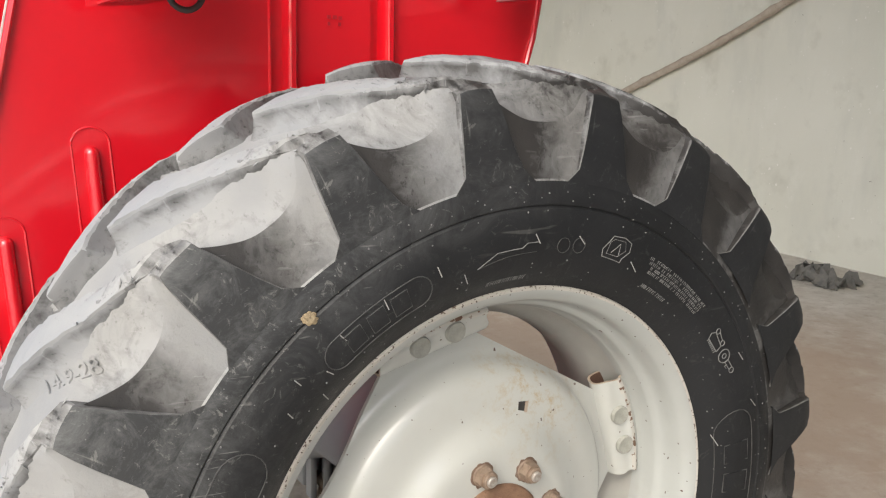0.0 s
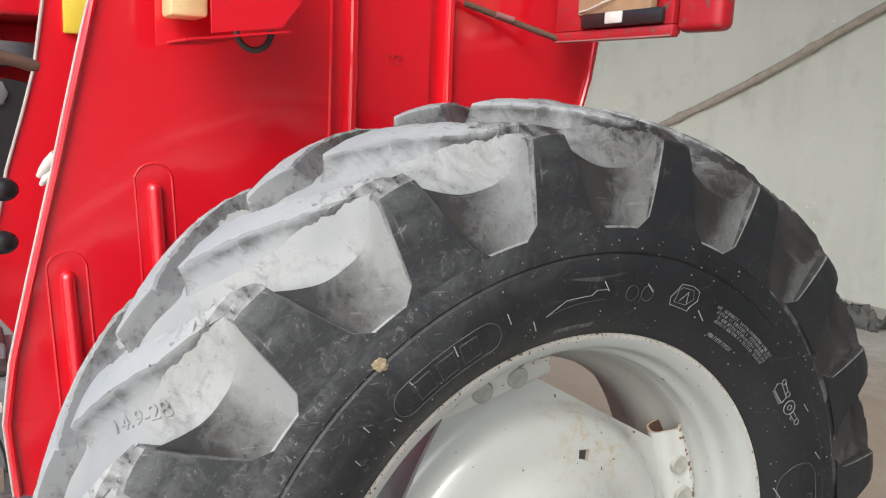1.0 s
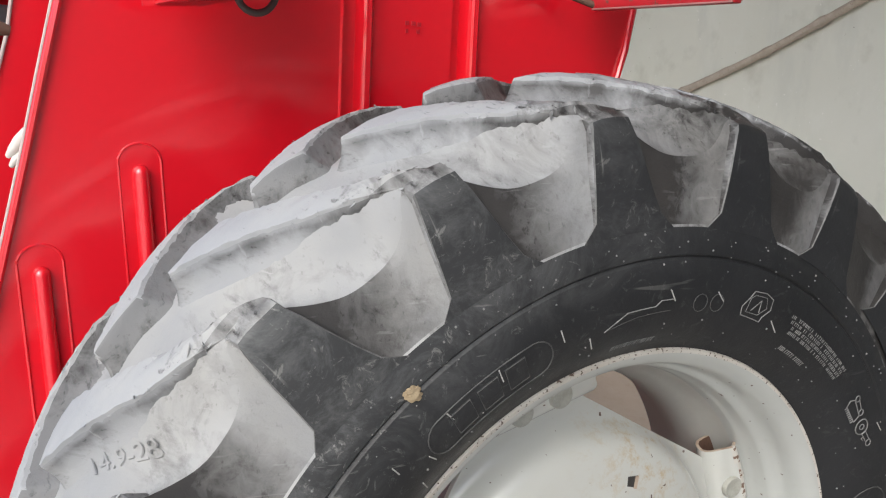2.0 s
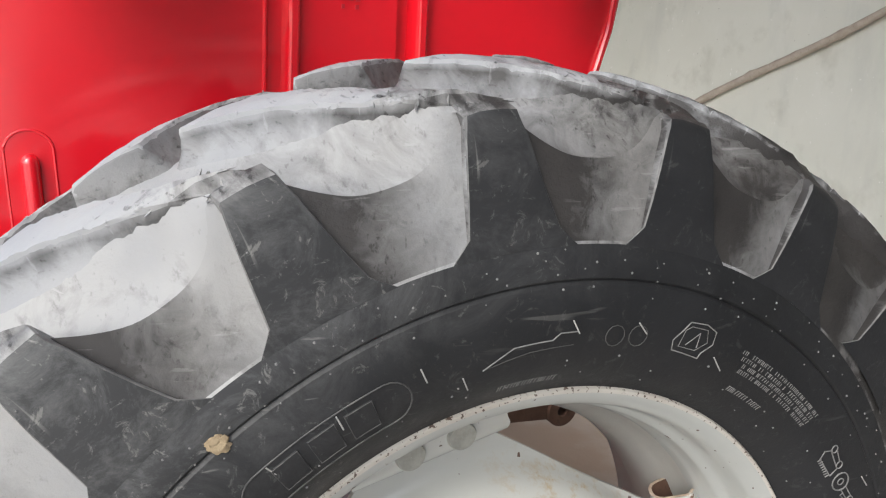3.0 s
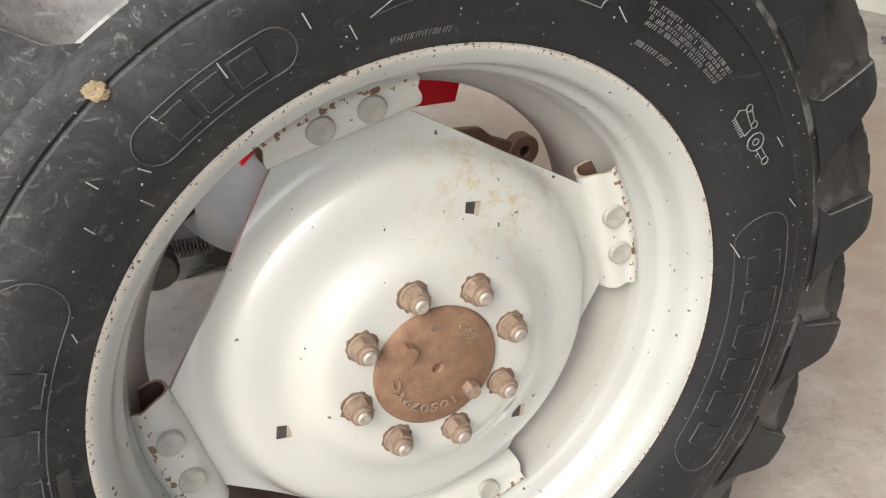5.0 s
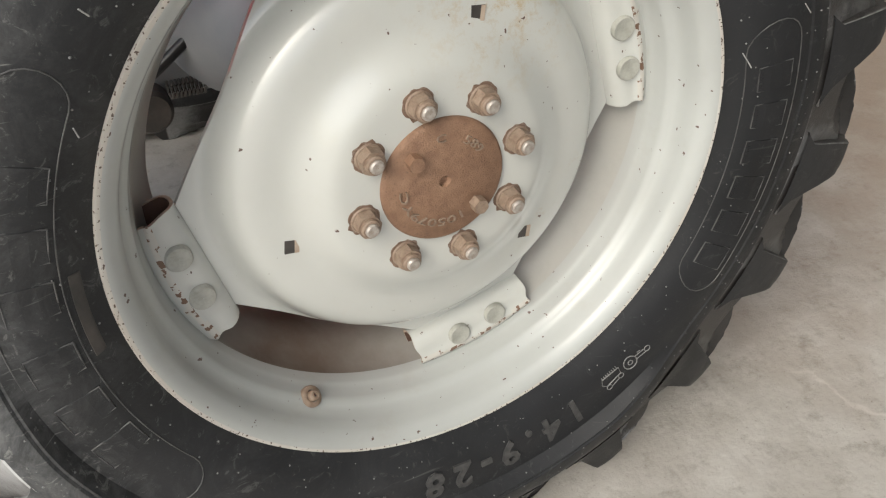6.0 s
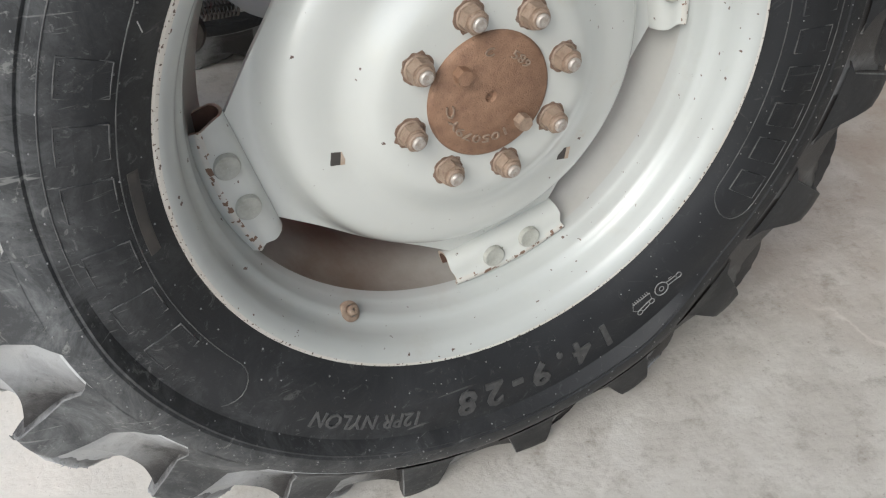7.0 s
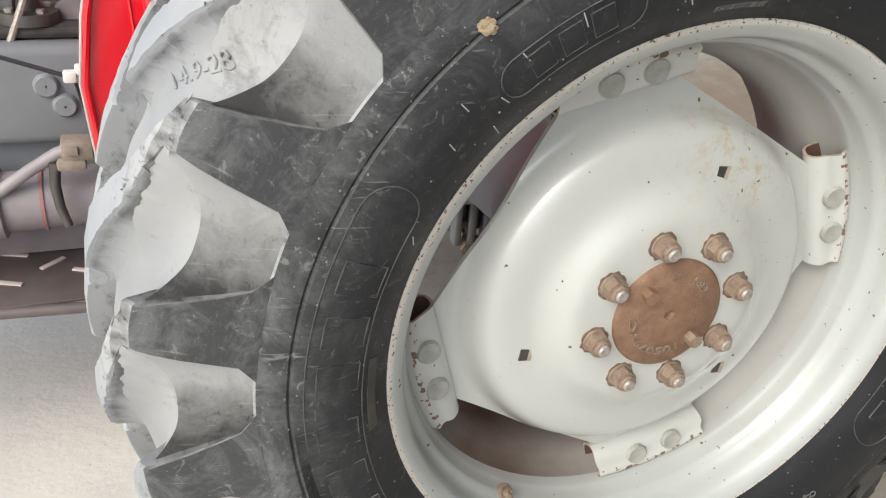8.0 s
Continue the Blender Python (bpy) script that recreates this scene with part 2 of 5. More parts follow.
def plaster():
    m, nt, p = material("limewashed_plaster")
    c = mix(nt, ramp(nt, noise_of(nt, 0.8, 6), 0.3, 0.7), (0.63, 0.63, 0.56), (0.71, 0.71, 0.645))
    c = mix(nt, ramp(nt, noise_of(nt, 5, 7, 0.7, (1, 1, 0.5)), 0.55, 0.8, 0.0, 0.45), c, (0.77, 0.77, 0.73))
    c = mix(nt, ramp(nt, noise_of(nt, 3, 5, 0.6), 0.56, 0.74, 0.0, 0.5), c, (0.47, 0.465, 0.40))
    c = mix(nt, ramp(nt, noise_of(nt, 1.0, 4, 0.6, (3.0, 3.0, 0.9)), 0.55, 0.7, 0.0, 0.35), c, (0.53, 0.54, 0.50))
    specks = maths(nt, "MULTIPLY", ramp(nt, noise_of(nt, 26, 3, 0.5), 0.67, 0.71), ramp(nt, noise_of(nt, 2.2, 3), 0.5, 0.6))
    c = mix(nt, specks, c, (0.80, 0.79, 0.75))
    pits = ramp(nt, noise_of(nt, 34, 3, 0.5), 0.745, 0.77, 0.0, 0.8)
    c = mix(nt, pits, c, (0.24, 0.22, 0.19))
    wire(nt, c, p.inputs["Base Color"])
    p.inputs["Roughness"].default_value = 0.9
    bump(nt, p, noise_of(nt, 30, 8, 0.7), 0.3, 0.004)
    return m


SIDE = rubber_side()
INSIDE = shaded_muddy_inside()
TREAD = rubber_tread("tread_rubber", 0.32, 0.36, 0.28, 0.22, 0.60)
SCOOP = rubber_tread("lug_wall_rubber", 0.32, 0.36, 0.28, 0.22, 0.60, True)
FACET = rubber_tread("shoulder_rubber", 0.18, 0.26, 0.20, 0.14, 0.56, True)
LUG = rubber_tread("lug_rubber", 0.30, 0.50, 0.80, 0.30, 0.70)
FLANK = rubber_tread("lug_front_rubber", 0.15, 0.32, 0.45, 0.55, 0.58)
RIMDUST = rubber_tread("shoulder_edge_dust", 0.42, 0.35, 0.5, 0.3, 0.85)
# trailing flanks and lug ends: their shade put into a darker rubber colour
SHADY = rubber_tread("shaded_lug_rubber", 0.0, 0.20, 0.3, 0.4, 0.34)
CREAM = painted("cream_wheel_paint", (0.55, 0.56, 0.53), (0.51, 0.52, 0.49), 0.34, 95, 0.725, (0.10, 0.06, 0.045), (0.46, 0.40, 0.32), 0.10, 1.0, 0.0, 0.75, 0.1)
RIMPAINT = painted("weathered_rim_paint", (0.44, 0.455, 0.44), (0.395, 0.405, 0.39), 0.40, 95, 0.708, (0.10, 0.06, 0.045), (0.33, 0.29, 0.235), 0.35, 0.6, 0.0, 0.0, 0.4)
STAINED = plain("bare_cut_steel", (0.48, 0.40, 0.32), (0.36, 0.28, 0.21), 0.6, 80)
LIP = painted("chipped_flange_paint", (0.54, 0.53, 0.49), (0.44, 0.40, 0.35), 0.45, 240, 0.60, (0.095, 0.065, 0.05), (0.33, 0.26, 0.20), 0.6)
CHIP = painted("rust_chipped_edge", (0.55, 0.54, 0.50), (0.52, 0.49, 0.44), 0.45, 95, 0.54, (0.17, 0.10, 0.065), (0.36, 0.27, 0.19), 0.5)
RUSTLINE = rusty("rust_bled_edge", (0.12, 0.075, 0.05), (0.22, 0.15, 0.11), (0.42, 0.37, 0.32), 60, 0.8, 0.4)
RED = painted("red_body_paint", (0.72, 0.0065, 0.019), (0.69, 0.0060, 0.018), 0.30, 60, 0.80, (0.30, 0.05, 0.04), (0.66, 0.014, 0.027), 0.10, 0.6, 0.0, 0.0, 0.4)
RED.node_tree.nodes["Principled BSDF"].inputs["Specular IOR Level"].default_value = 0.25
RED.node_tree.nodes["Principled BSDF"].inputs["Coat Weight"].default_value = 1.0
RED.node_tree.nodes["Principled BSDF"].inputs["Coat IOR"].default_value = 1.75
WORNRED = painted("worn_red_paint", (0.46, 0.010, 0.020), (0.37, 0.016, 0.024), 0.38, 80, 0.63, (0.15, 0.085, 0.06), (0.28, 0.12, 0.09), 0.45, 0.4)
RUST = rusty("brown_rust", (0.190, 0.105, 0.064), (0.310, 0.188, 0.118), (0.075, 0.04, 0.027), 70, 0.6, 1.0)
NUT = rusty("rusty_nut_steel", (0.20, 0.135, 0.095), (0.34, 0.265, 0.20), (0.085, 0.05, 0.035), 110, 0.5)
STEEL = plain("worn_stud_steel", (0.52, 0.49, 0.45), (0.30, 0.25, 0.21), 0.5, 160, 0.4)
IRON = rusty("brown_link_iron", (0.10, 0.055, 0.038), (0.15, 0.085, 0.058), (0.06, 0.035, 0.028), 30)
GEAR = plain("grey_casting_paint", (0.19, 0.20, 0.215), (0.24, 0.245, 0.25), 0.5, 8)
DARK = plain("greasy_dark_metal", (0.035, 0.033, 0.032), (0.08, 0.07, 0.062), 0.55, 25)
BROWNPLATE = plain("brown_worn_plate", (0.075, 0.058, 0.055), (0.14, 0.115, 0.11), 0.38, 9)
BLACK = plain("black_plastic", (0.012, 0.012, 0.013), (0.02, 0.02, 0.02), 0.35, 40)
YELLOW = plain("yellow_plastic", (0.80, 0.60, 0.05), (0.72, 0.52, 0.04), 0.5, 20)
LENS = plain("faded_lens", (0.78, 0.60, 0.30), (0.70, 0.52, 0.25), 0.4, 40)
WHITE = plain("white_connector", (0.75, 0.73, 0.68), (0.62, 0.6, 0.55), 0.5, 40)
WOOD = rusty("grey_branch_wood", (0.38, 0.32, 0.26), (0.50, 0.44, 0.37), (0.22, 0.165, 0.125), 14, 0.85)
CARD = plain("brown_board", (0.42, 0.27, 0.15), (0.34, 0.21, 0.12), 0.8, 30)
CLOTH = plain("grey_rag_cloth", (0.10, 0.10, 0.095), (0.16, 0.155, 0.145), 0.95, 25, 0, 0.4)
FADED = plain("faded_red_paint", (0.34, 0.17, 0.16), (0.28, 0.12, 0.115), 0.6, 30)
WOODY = rusty("dusty_brown_steel", (0.22, 0.17, 0.13), (0.30, 0.25, 0.20), (0.12, 0.08, 0.06), 50)
MAUVE = plain("dusty_mauve_grey_paint", (0.22, 0.19, 0.20), (0.30, 0.27, 0.275), 0.5, 14)
BUTTON = plain("dulled_cream_paint", (0.43, 0.43, 0.39), (0.31, 0.31, 0.27), 0.45, 110, 0.0, 0.5)
STRAW = plain("dried_mud", (0.42, 0.34, 0.22), (0.30, 0.23, 0.14), 0.95, 150, 0, 0.6)
MARK = plain("pale_scuffed_rubber", (0.25, 0.25, 0.245), (0.14, 0.14, 0.14), 0.8, 200)
EDGE = plain("rubbed_rubber_edge", (0.21, 0.21, 0.205), (0.08, 0.08, 0.08), 0.75, 70)
WHISKER = plain("pale_rubber_whisker", (0.42, 0.42, 0.41), (0.30, 0.30, 0.29), 0.8, 200)
SIZEMARK = plain("raised_rubber_figures", (0.027, 0.027, 0.028), (0.070, 0.070, 0.069), 0.48, 90)
LETTER = plain("raised_rubber_lettering", (0.040, 0.040, 0.042), (0.105, 0.105, 0.102), 0.5, 60)
RIMEDGE = plain("grey_edge_trim", (0.46, 0.38, 0.36), (0.56, 0.48, 0.45), 0.5, 30)
CONCRETE, PLASTER = concrete(), plaster()
# dark enough that the unseen walls and ceiling bounce little light
DULL = plain("unseen_wall_grey", (0.24, 0.235, 0.22), (0.30, 0.295, 0.28), 0.9, 3)

# ---------------------------------------------------------------- building blocks
HUB = 0.645          # axle height; the rim's outer flange lies in the plane y = 0
MID = 0.165          # middle plane of the tyre


def at(theta, r, y):
    a = radians(theta)
    return Vector((r * math.cos(a), y, HUB + r * math.sin(a)))


def obj(name, bm, mat, smooth=True):
    me = bpy.data.meshes.new(name)
    bmesh.ops.recalc_face_normals(bm, faces=bm.faces)
    bm.to_mesh(me)
    bm.free()
    me.materials.append(mat)
    if smooth:
        me.polygons.foreach_set("use_smooth", [True] * len(me.polygons))
        me.set_sharp_from_angle(angle=radians(38))
    return new(name, me)


def part(name, bm, mat, parent, label="", smooth=True):
    ob = obj(name, bm, mat, smooth)
    return under(ob, parent, label)


def under(ob, parent, label=""):
    ob.parent = parent
    if parent.type == "EMPTY":
        ob.matrix_parent_inverse = Matrix.Translation(parent.location).inverted()
    return tagged(ob, label)


def ring_mesh(rings, closed_loop=True, cap=False):
    """Skins a list of rings of points."""
    bm = bmesh.new()
    vs = [[bm.verts.new(p) for p in ring] for ring in rings]
    n = len(rings[0])
    for a, b in zip(vs, vs[1:]):
        for i in range(n if closed_loop else n - 1):
            j = (i + 1) % n
            bm.faces.new((a[i], a[j], b[j], b[i]))
    if cap:
        bm.faces.new(vs[0])
        bm.faces.new(vs[-1])
    return bm


def lathe(profile, steps=160, y0=0.0, centre=None):
    """Turns a profile of (y, r) about the axle."""
    cx, cz = centre or (0.0, HUB)
    rings = []
    for y, r in profile:
        rings.append([Vector((cx + r * math.cos(2 * math.pi * i / steps), y0 + y, cz + r * math.sin(2 * math.pi * i / steps))) for i in range(steps)])
    return ring_mesh(rings)


def box(x0, x1, y0, y1, z0, z1, bevel=0.0, seg=2):
    bm = bmesh.new()
    bmesh.ops.create_cube(bm, size=1.0, matrix=Matrix.Translation(((x0 + x1) / 2, (y0 + y1) / 2, (z0 + z1) / 2)) @ Matrix.Diagonal((x1 - x0, y1 - y0, z1 - z0, 1)))
    if bevel:
        bmesh.ops.bevel(bm, geom=bm.edges[:], offset=bevel, segments=seg, affect="EDGES", profile=0.5)
    return bm


def tube(points, radius, steps=12, wobble=0.0):
    """A round bar along points; radius may be a list."""
    pts = [Vector(p) for p in points]
    rings = []
    up = Vector((0.13, 0.31, 0.94))
    for i, p in enumerate(pts):
        d = (pts[min(i + 1, len(pts) - 1)] - pts[max(i - 1, 0)]).normalized()
        a = d.cross(up).normalized()
        b = d.cross(a)
        r = radius[i] if isinstance(radius, list) else radius
        rings.append([p + (a * math.cos(2 * math.pi * k / steps) + b * math.sin(2 * math.pi * k / steps)) * (r + wobble * noise.noise(p * 9 + Vector((k, 0, 0)))) for k in range(steps)])
    return ring_mesh(rings, cap=True)


def prism(outline, y0, y1, bevel=0.0):
    """A plate: an outline in x and z, from y0 to y1."""
    bm = bmesh.new()
    a = [bm.verts.new((x, y0, z)) for x, z in outline]
    b = [bm.verts.new((x, y1, z)) for x, z in outline]
    bm.faces.new(a)
    bm.faces.new(b[::-1])
    for i in range(len(a)):
        j = (i + 1) % len(a)
        bm.faces.new((a[i], b[i], b[j], a[j]))
    if bevel:
        bmesh.ops.bevel(bm, geom=bm.edges[:], offset=bevel, segments=2, affect="EDGES")
    return bm


def join(*bms):
    out = bmesh.new()
    for b in bms:
        me = bpy.data.meshes.new("tmp")
        b.to_mesh(me)
        b.free()
        out.from_mesh(me)
        bpy.data.meshes.remove(me)
    return out


def moved(bm, m):
    bmesh.ops.transform(bm, matrix=m, verts=bm.verts)
    return bm


# ---------------------------------------------------------------- the shed
def ground():
    bm = bmesh.new()
    # finer near the wheel, one sheet out to the horizon
    xs = [-3000, -400, -60, -12, -5, -3, -2, -1.2, -0.6, 0, 0.6, 1.2, 2, 3, 4, 4.93, 6, 60, 400, 3000]
    vs = [[bm.verts.new((x, y, 0)) for x in xs] for y in xs]
    for j in range(len(xs) - 1):
        for i in range(len(xs) - 1):
            bm.faces.new((vs[j][i], vs[j][i + 1], vs[j + 1][i + 1], vs[j + 1][i]))
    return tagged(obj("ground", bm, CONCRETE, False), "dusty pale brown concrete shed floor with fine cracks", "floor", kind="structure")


ground()
tagged(obj("wall_rear", box(4.93, 5.15, -3.4, 8.2, 0, 4.4), PLASTER, False), "pale grey-green limewashed plaster wall behind the tractor", "wall", kind="structure")
# far wall, near wall and ceiling are unseen, added to block and shape light
tagged(obj("unseen_wall_far", box(-2.6, 4.93, 8.0, 8.2, 0, 4.4), DULL, False), "unseen dull grey side wall added to shape the light", "wall", kind="structure")
tagged(obj("unseen_wall_near", box(-0.5, 4.93, -3.4, -3.2, 0, 4.4), DULL, False), "unseen dull grey wall added on the near side to block light", "wall", kind="structure")
tagged(obj("ceiling", box(-0.1, 4.93, -3.2, 8.0, 4.2, 4.4), DULL, False), "unseen dull grey ceiling added to block light from above", "ceiling", kind="structure")


def pole():
    pts, rad = [], []
    for i in range(60):
        u = i / 59
        y, z = 5.75 - 3.9 * u, 0.88 + 1.70 * u
        knot = 0.011 * max(0.0, math.cos(u * 59 / 59 * 2 * math.pi * 9)) ** 12
        pts.append((4.885 + 0.006 * math.sin(u * 9), y, z + 0.018 * math.sin(u * 11)))
        rad.append(0.033 + knot - 0.005 * u)
    return tube(pts, rad, 10, 0.004)


tagged(obj("wooden_pole", pole(), WOOD), "knotty grey-brown branch pole leaning along the plaster wall", "pole")


def rag():
    bm = bmesh.new()
    n = 22
    grid = []
    for j in range(n):
        row = []
        for i in range(n):
            u, v = i / (n - 1) - 0.5, j / (n - 1) - 0.5
            q = Vector((u * 3.1, v * 3.1, 0.4))
            h = max(0.0, noise.noise(q * 1.3) * 0.09 + 0.035 + 0.085 * noise.noise(q * 3.6)) * (1.15 - 1.5 * (u * u + v * v)) + 0.004
            row.append(bm.verts.new((4.38 + 0.30 * u + 0.05 * noise.noise(q * 2 + Vector((5, 0, 0))), 2.54 + 0.40 * v + 0.08 * noise.noise(q * 2 + Vector((0, 7, 0))), max(h, 0.003))))
        grid.append(row)
    for j in range(n - 1):
        for i in range(n - 1):
            bm.faces.new((grid[j][i], grid[j][i + 1], grid[j + 1][i + 1], grid[j + 1][i]))
    low = [[bm.verts.new(v.co - Vector((0, 0, 0.0025))) for v in row] for row in grid]
    for j in range(n - 1):
        for i in range(n - 1):
            bm.faces.new((low[j][i], low[j + 1][i], low[j + 1][i + 1], low[j][i + 1]))
        for k in (0, n - 1):
            bm.faces.new((grid[j][k], grid[j + 1][k], low[j + 1][k], low[j][k]))
            bm.faces.new((grid[k][j], grid[k][j + 1], low[k][j + 1], low[k][j]))
    return bm


tagged(obj("rag", rag(), CLOTH), "crumpled dark grey rag lying on the floor by the wall", "rag")

# ---------------------------------------------------------------- the tractor
tractor = new("tractor")
tractor.location = (0.0, 0.9, 0.0)
tagged(tractor, "red tractor with cream rear wheel and dusty worn lugged tyre", "tractor")

# lug positions round the tyre, as degrees of their shoulder ends
CORNERS = [64.3, 82.5, 101.4, 120.3, 138.6, 156.7, 175.0]
STEP = (360 + CORNERS[0] - CORNERS[-1]) / 14
LUGS = [c - 3.85 for c in CORNERS] + [CORNERS[-1] + STEP * k - 3.85 for k in range(1, 14)]
SLANT = 92.0         # degrees by which a lug leans forward per metre towards the middle


def lean(d):
    """Degrees by which a lug has swung forward at a depth d from the shoulder: a quick bend, then a steady slant."""
    u = max(0.0, min(1.0, (d - 0.004) / 0.042))
    return SLANT * d + 3.4 * u * u * (3 - 2 * u)


def lug_phase(theta, offset=0.0):
    """-1 to 1 across the pocket between two lugs; -1 and 1 on the lugs."""
    th = (theta - LUGS[0] - offset) % 360 + LUGS[0]
    for a, b in zip(LUGS, LUGS[1:] + [LUGS[0] + 360]):
        if a <= th < b:
            return 2 * (th - a) / (b - a) - 1
    return 1.0


SIDEWALL = [(0.016, 0.366), (0.006, 0.374), (-0.002, 0.384), (-0.010, 0.394), (-0.019, 0.406), (-0.026, 0.420), (-0.0305, 0.436), (-0.0325, 0.452), (-0.0325, 0.468), (-0.031, 0.482), (-0.0295, 0.4925),
            (-0.0262, 0.4955), (-0.0288, 0.4985), (-0.0282, 0.510), (-0.0255, 0.520), (-0.0225, 0.5285)]


def bowl(theta, d, offset):
    """How far the pocket's floor rises towards its two lugs."""
    ph = lug_phase(theta - lean(max(d, 0.0)), offset)
    u = max(0.0, min(1.0, (d - 0.02) / 0.11))
    u = u * u * (3 - 2 * u)
    return (0.041 - 0.029 * u) * min(1.0, abs(ph) / 0.80) ** (2.5 + 1.3 * u)


def floor_radius(theta, y):
    w = max(0.0, min(1.0, (MID + 0.03 - y) / 0.06))
    w = w * w * (3 - 2 * w)
    rise = (w * bowl(theta, y, 0.0) if w > 0 else 0.0) + ((1 - w) * bowl(theta, 2 * MID - y, STEP / 2) if w < 1 else 0.0)
    return 0.651 - 0.046 * ((y - MID) / MID) ** 2 + rise


def facet_radius(y):
    return 0.5285 + (min(y, 2 * MID - y) + 0.0225) * 3.8


def tread_radius(theta, y):
    return min(floor_radius(theta, y), facet_radius(y))


def crease(theta, side):
    """Where the steep facet meets the pocket's floor, on the near (0) or far (1) side."""
    lo, hi = -0.0225, 0.05
    for _ in range(26):
        m = (lo + hi) / 2
        y = m if side == 0 else 2 * MID - m
        if facet_radius(y) < floor_radius(theta, y):
            lo = m
        else:
            hi = m
    return lo


def ease(u):
    u = max(0.0, min(1.0, u))
    return u * u * (3 - 2 * u)


def bulge(theta, r):
    """How far the loaded tyre's lower shoulder is pressed outward, in metres."""
    th = theta % 360
    return 0.027 * ease((th - 180) / 20) * ease((322 - th) / 25) * ease((r - 0.478) / 0.018) * (1 - ease((r - 0.525) / 0.050))


def loaded(p):
    """A point of the near half of the tyre under load: bulged low down and flat where it stands on the floor."""
    r, th = math.hypot(p.x, p.z - HUB), math.degrees(math.atan2(p.z - HUB, p.x))
    y = p.y - bulge(th, r) * ease((0.10 - p.y) / 0.10)
    return Vector((p.x, y, max(p.z, 0.001)))


def tyre_mesh(fine=30):
    cols = []
    for a, b in zip(LUGS, LUGS[1:] + [LUGS[0] + 360]):
        cols += [a + (b - a) * i / fine for i in range(fine)]
    rings = [[at(t, r, y) for t in cols] for y, r in SIDEWALL]
    near = [crease(t, 0) for t in cols]
    far = [crease(t, 1) for t in cols]
    inner = [0.06, 0.13, 0.2, 0.27, 0.34, 0.42, 0.5, 0.58, 0.66, 0.73, 0.8, 0.86, 0.92, 1.0]
    for f in (0.035, 0.2, 0.4, 0.6, 0.8, 1.0):
        ys = [-0.0225 + (c + 0.0225) * f for c in near]
        rings.append([at(t, facet_radius(y), y) for t, y in zip(cols, ys)])
    for f in inner:
        ys = [c + (MID - c) * f for c in near]
        rings.append([at(t, floor_radius(t, y), y) for t, y in zip(cols, ys)])
    for f in reversed([0.0] + inner[:-1]):
        ys = [2 * MID - (c + (MID - c) * f) for c in far]
        rings.append([at(t, floor_radius(t, y), y) for t, y in zip(cols, ys)])
    for f in (0.75, 0.5, 0.25):
        ys = [2 * MID + 0.0225 - (c + 0.0225) * f for c in far]
        rings.append([at(t, facet_radius(y), y) for t, y in zip(cols, ys)])
    rings += [[at(t, r, 2 * MID - y) for t in cols] for y, r in reversed(SIDEWALL)]
    return ring_mesh([[loaded(p) for p in ring] for ring in rings])


tyre = part("tyre", tyre_mesh(), SIDE, tractor, "black rubber tractor tyre with pale dust in its tread")
tyre.data.materials.append(TREAD)
tyre.data.materials.append(FACET)
tyre.data.materials.append(RIMDUST)
# dust colour is stronger on each shoulder facet's rear half, weaker on its front
cover = tyre.data.attributes.new("dust_tone", "FLOAT", "POINT")
facet_tones = []
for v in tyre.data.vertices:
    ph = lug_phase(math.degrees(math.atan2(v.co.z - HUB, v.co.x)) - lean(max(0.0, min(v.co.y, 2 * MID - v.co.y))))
    facet_tones.append(max(-0.42, min(0.20, -0.10 - 0.62 * ph)))
cover.data.foreach_set("value", facet_tones)
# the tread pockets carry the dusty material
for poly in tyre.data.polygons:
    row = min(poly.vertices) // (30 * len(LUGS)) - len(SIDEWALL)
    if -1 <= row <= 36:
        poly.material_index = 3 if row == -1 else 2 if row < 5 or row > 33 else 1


def top_radius(y):
    return 0.687 - 0.0275 * (max(0.0, MID - y) / MID) ** 2.0


# a lug's flank as (share of its height from the top, degrees outward from its edge)
SKIRT_FLANK = [(1.0, 0.50), (0.90, 0.42), (0.78, 0.29), (0.60, 0.21), (0.40, 0.14), (0.20, 0.07)]
TREAD_FLANK = [(0.90, 4.8), (0.55, 3.4), (0.465, 2.35), (0.37, 1.35), (0.25, 0.62), (0.12, 0.20)]


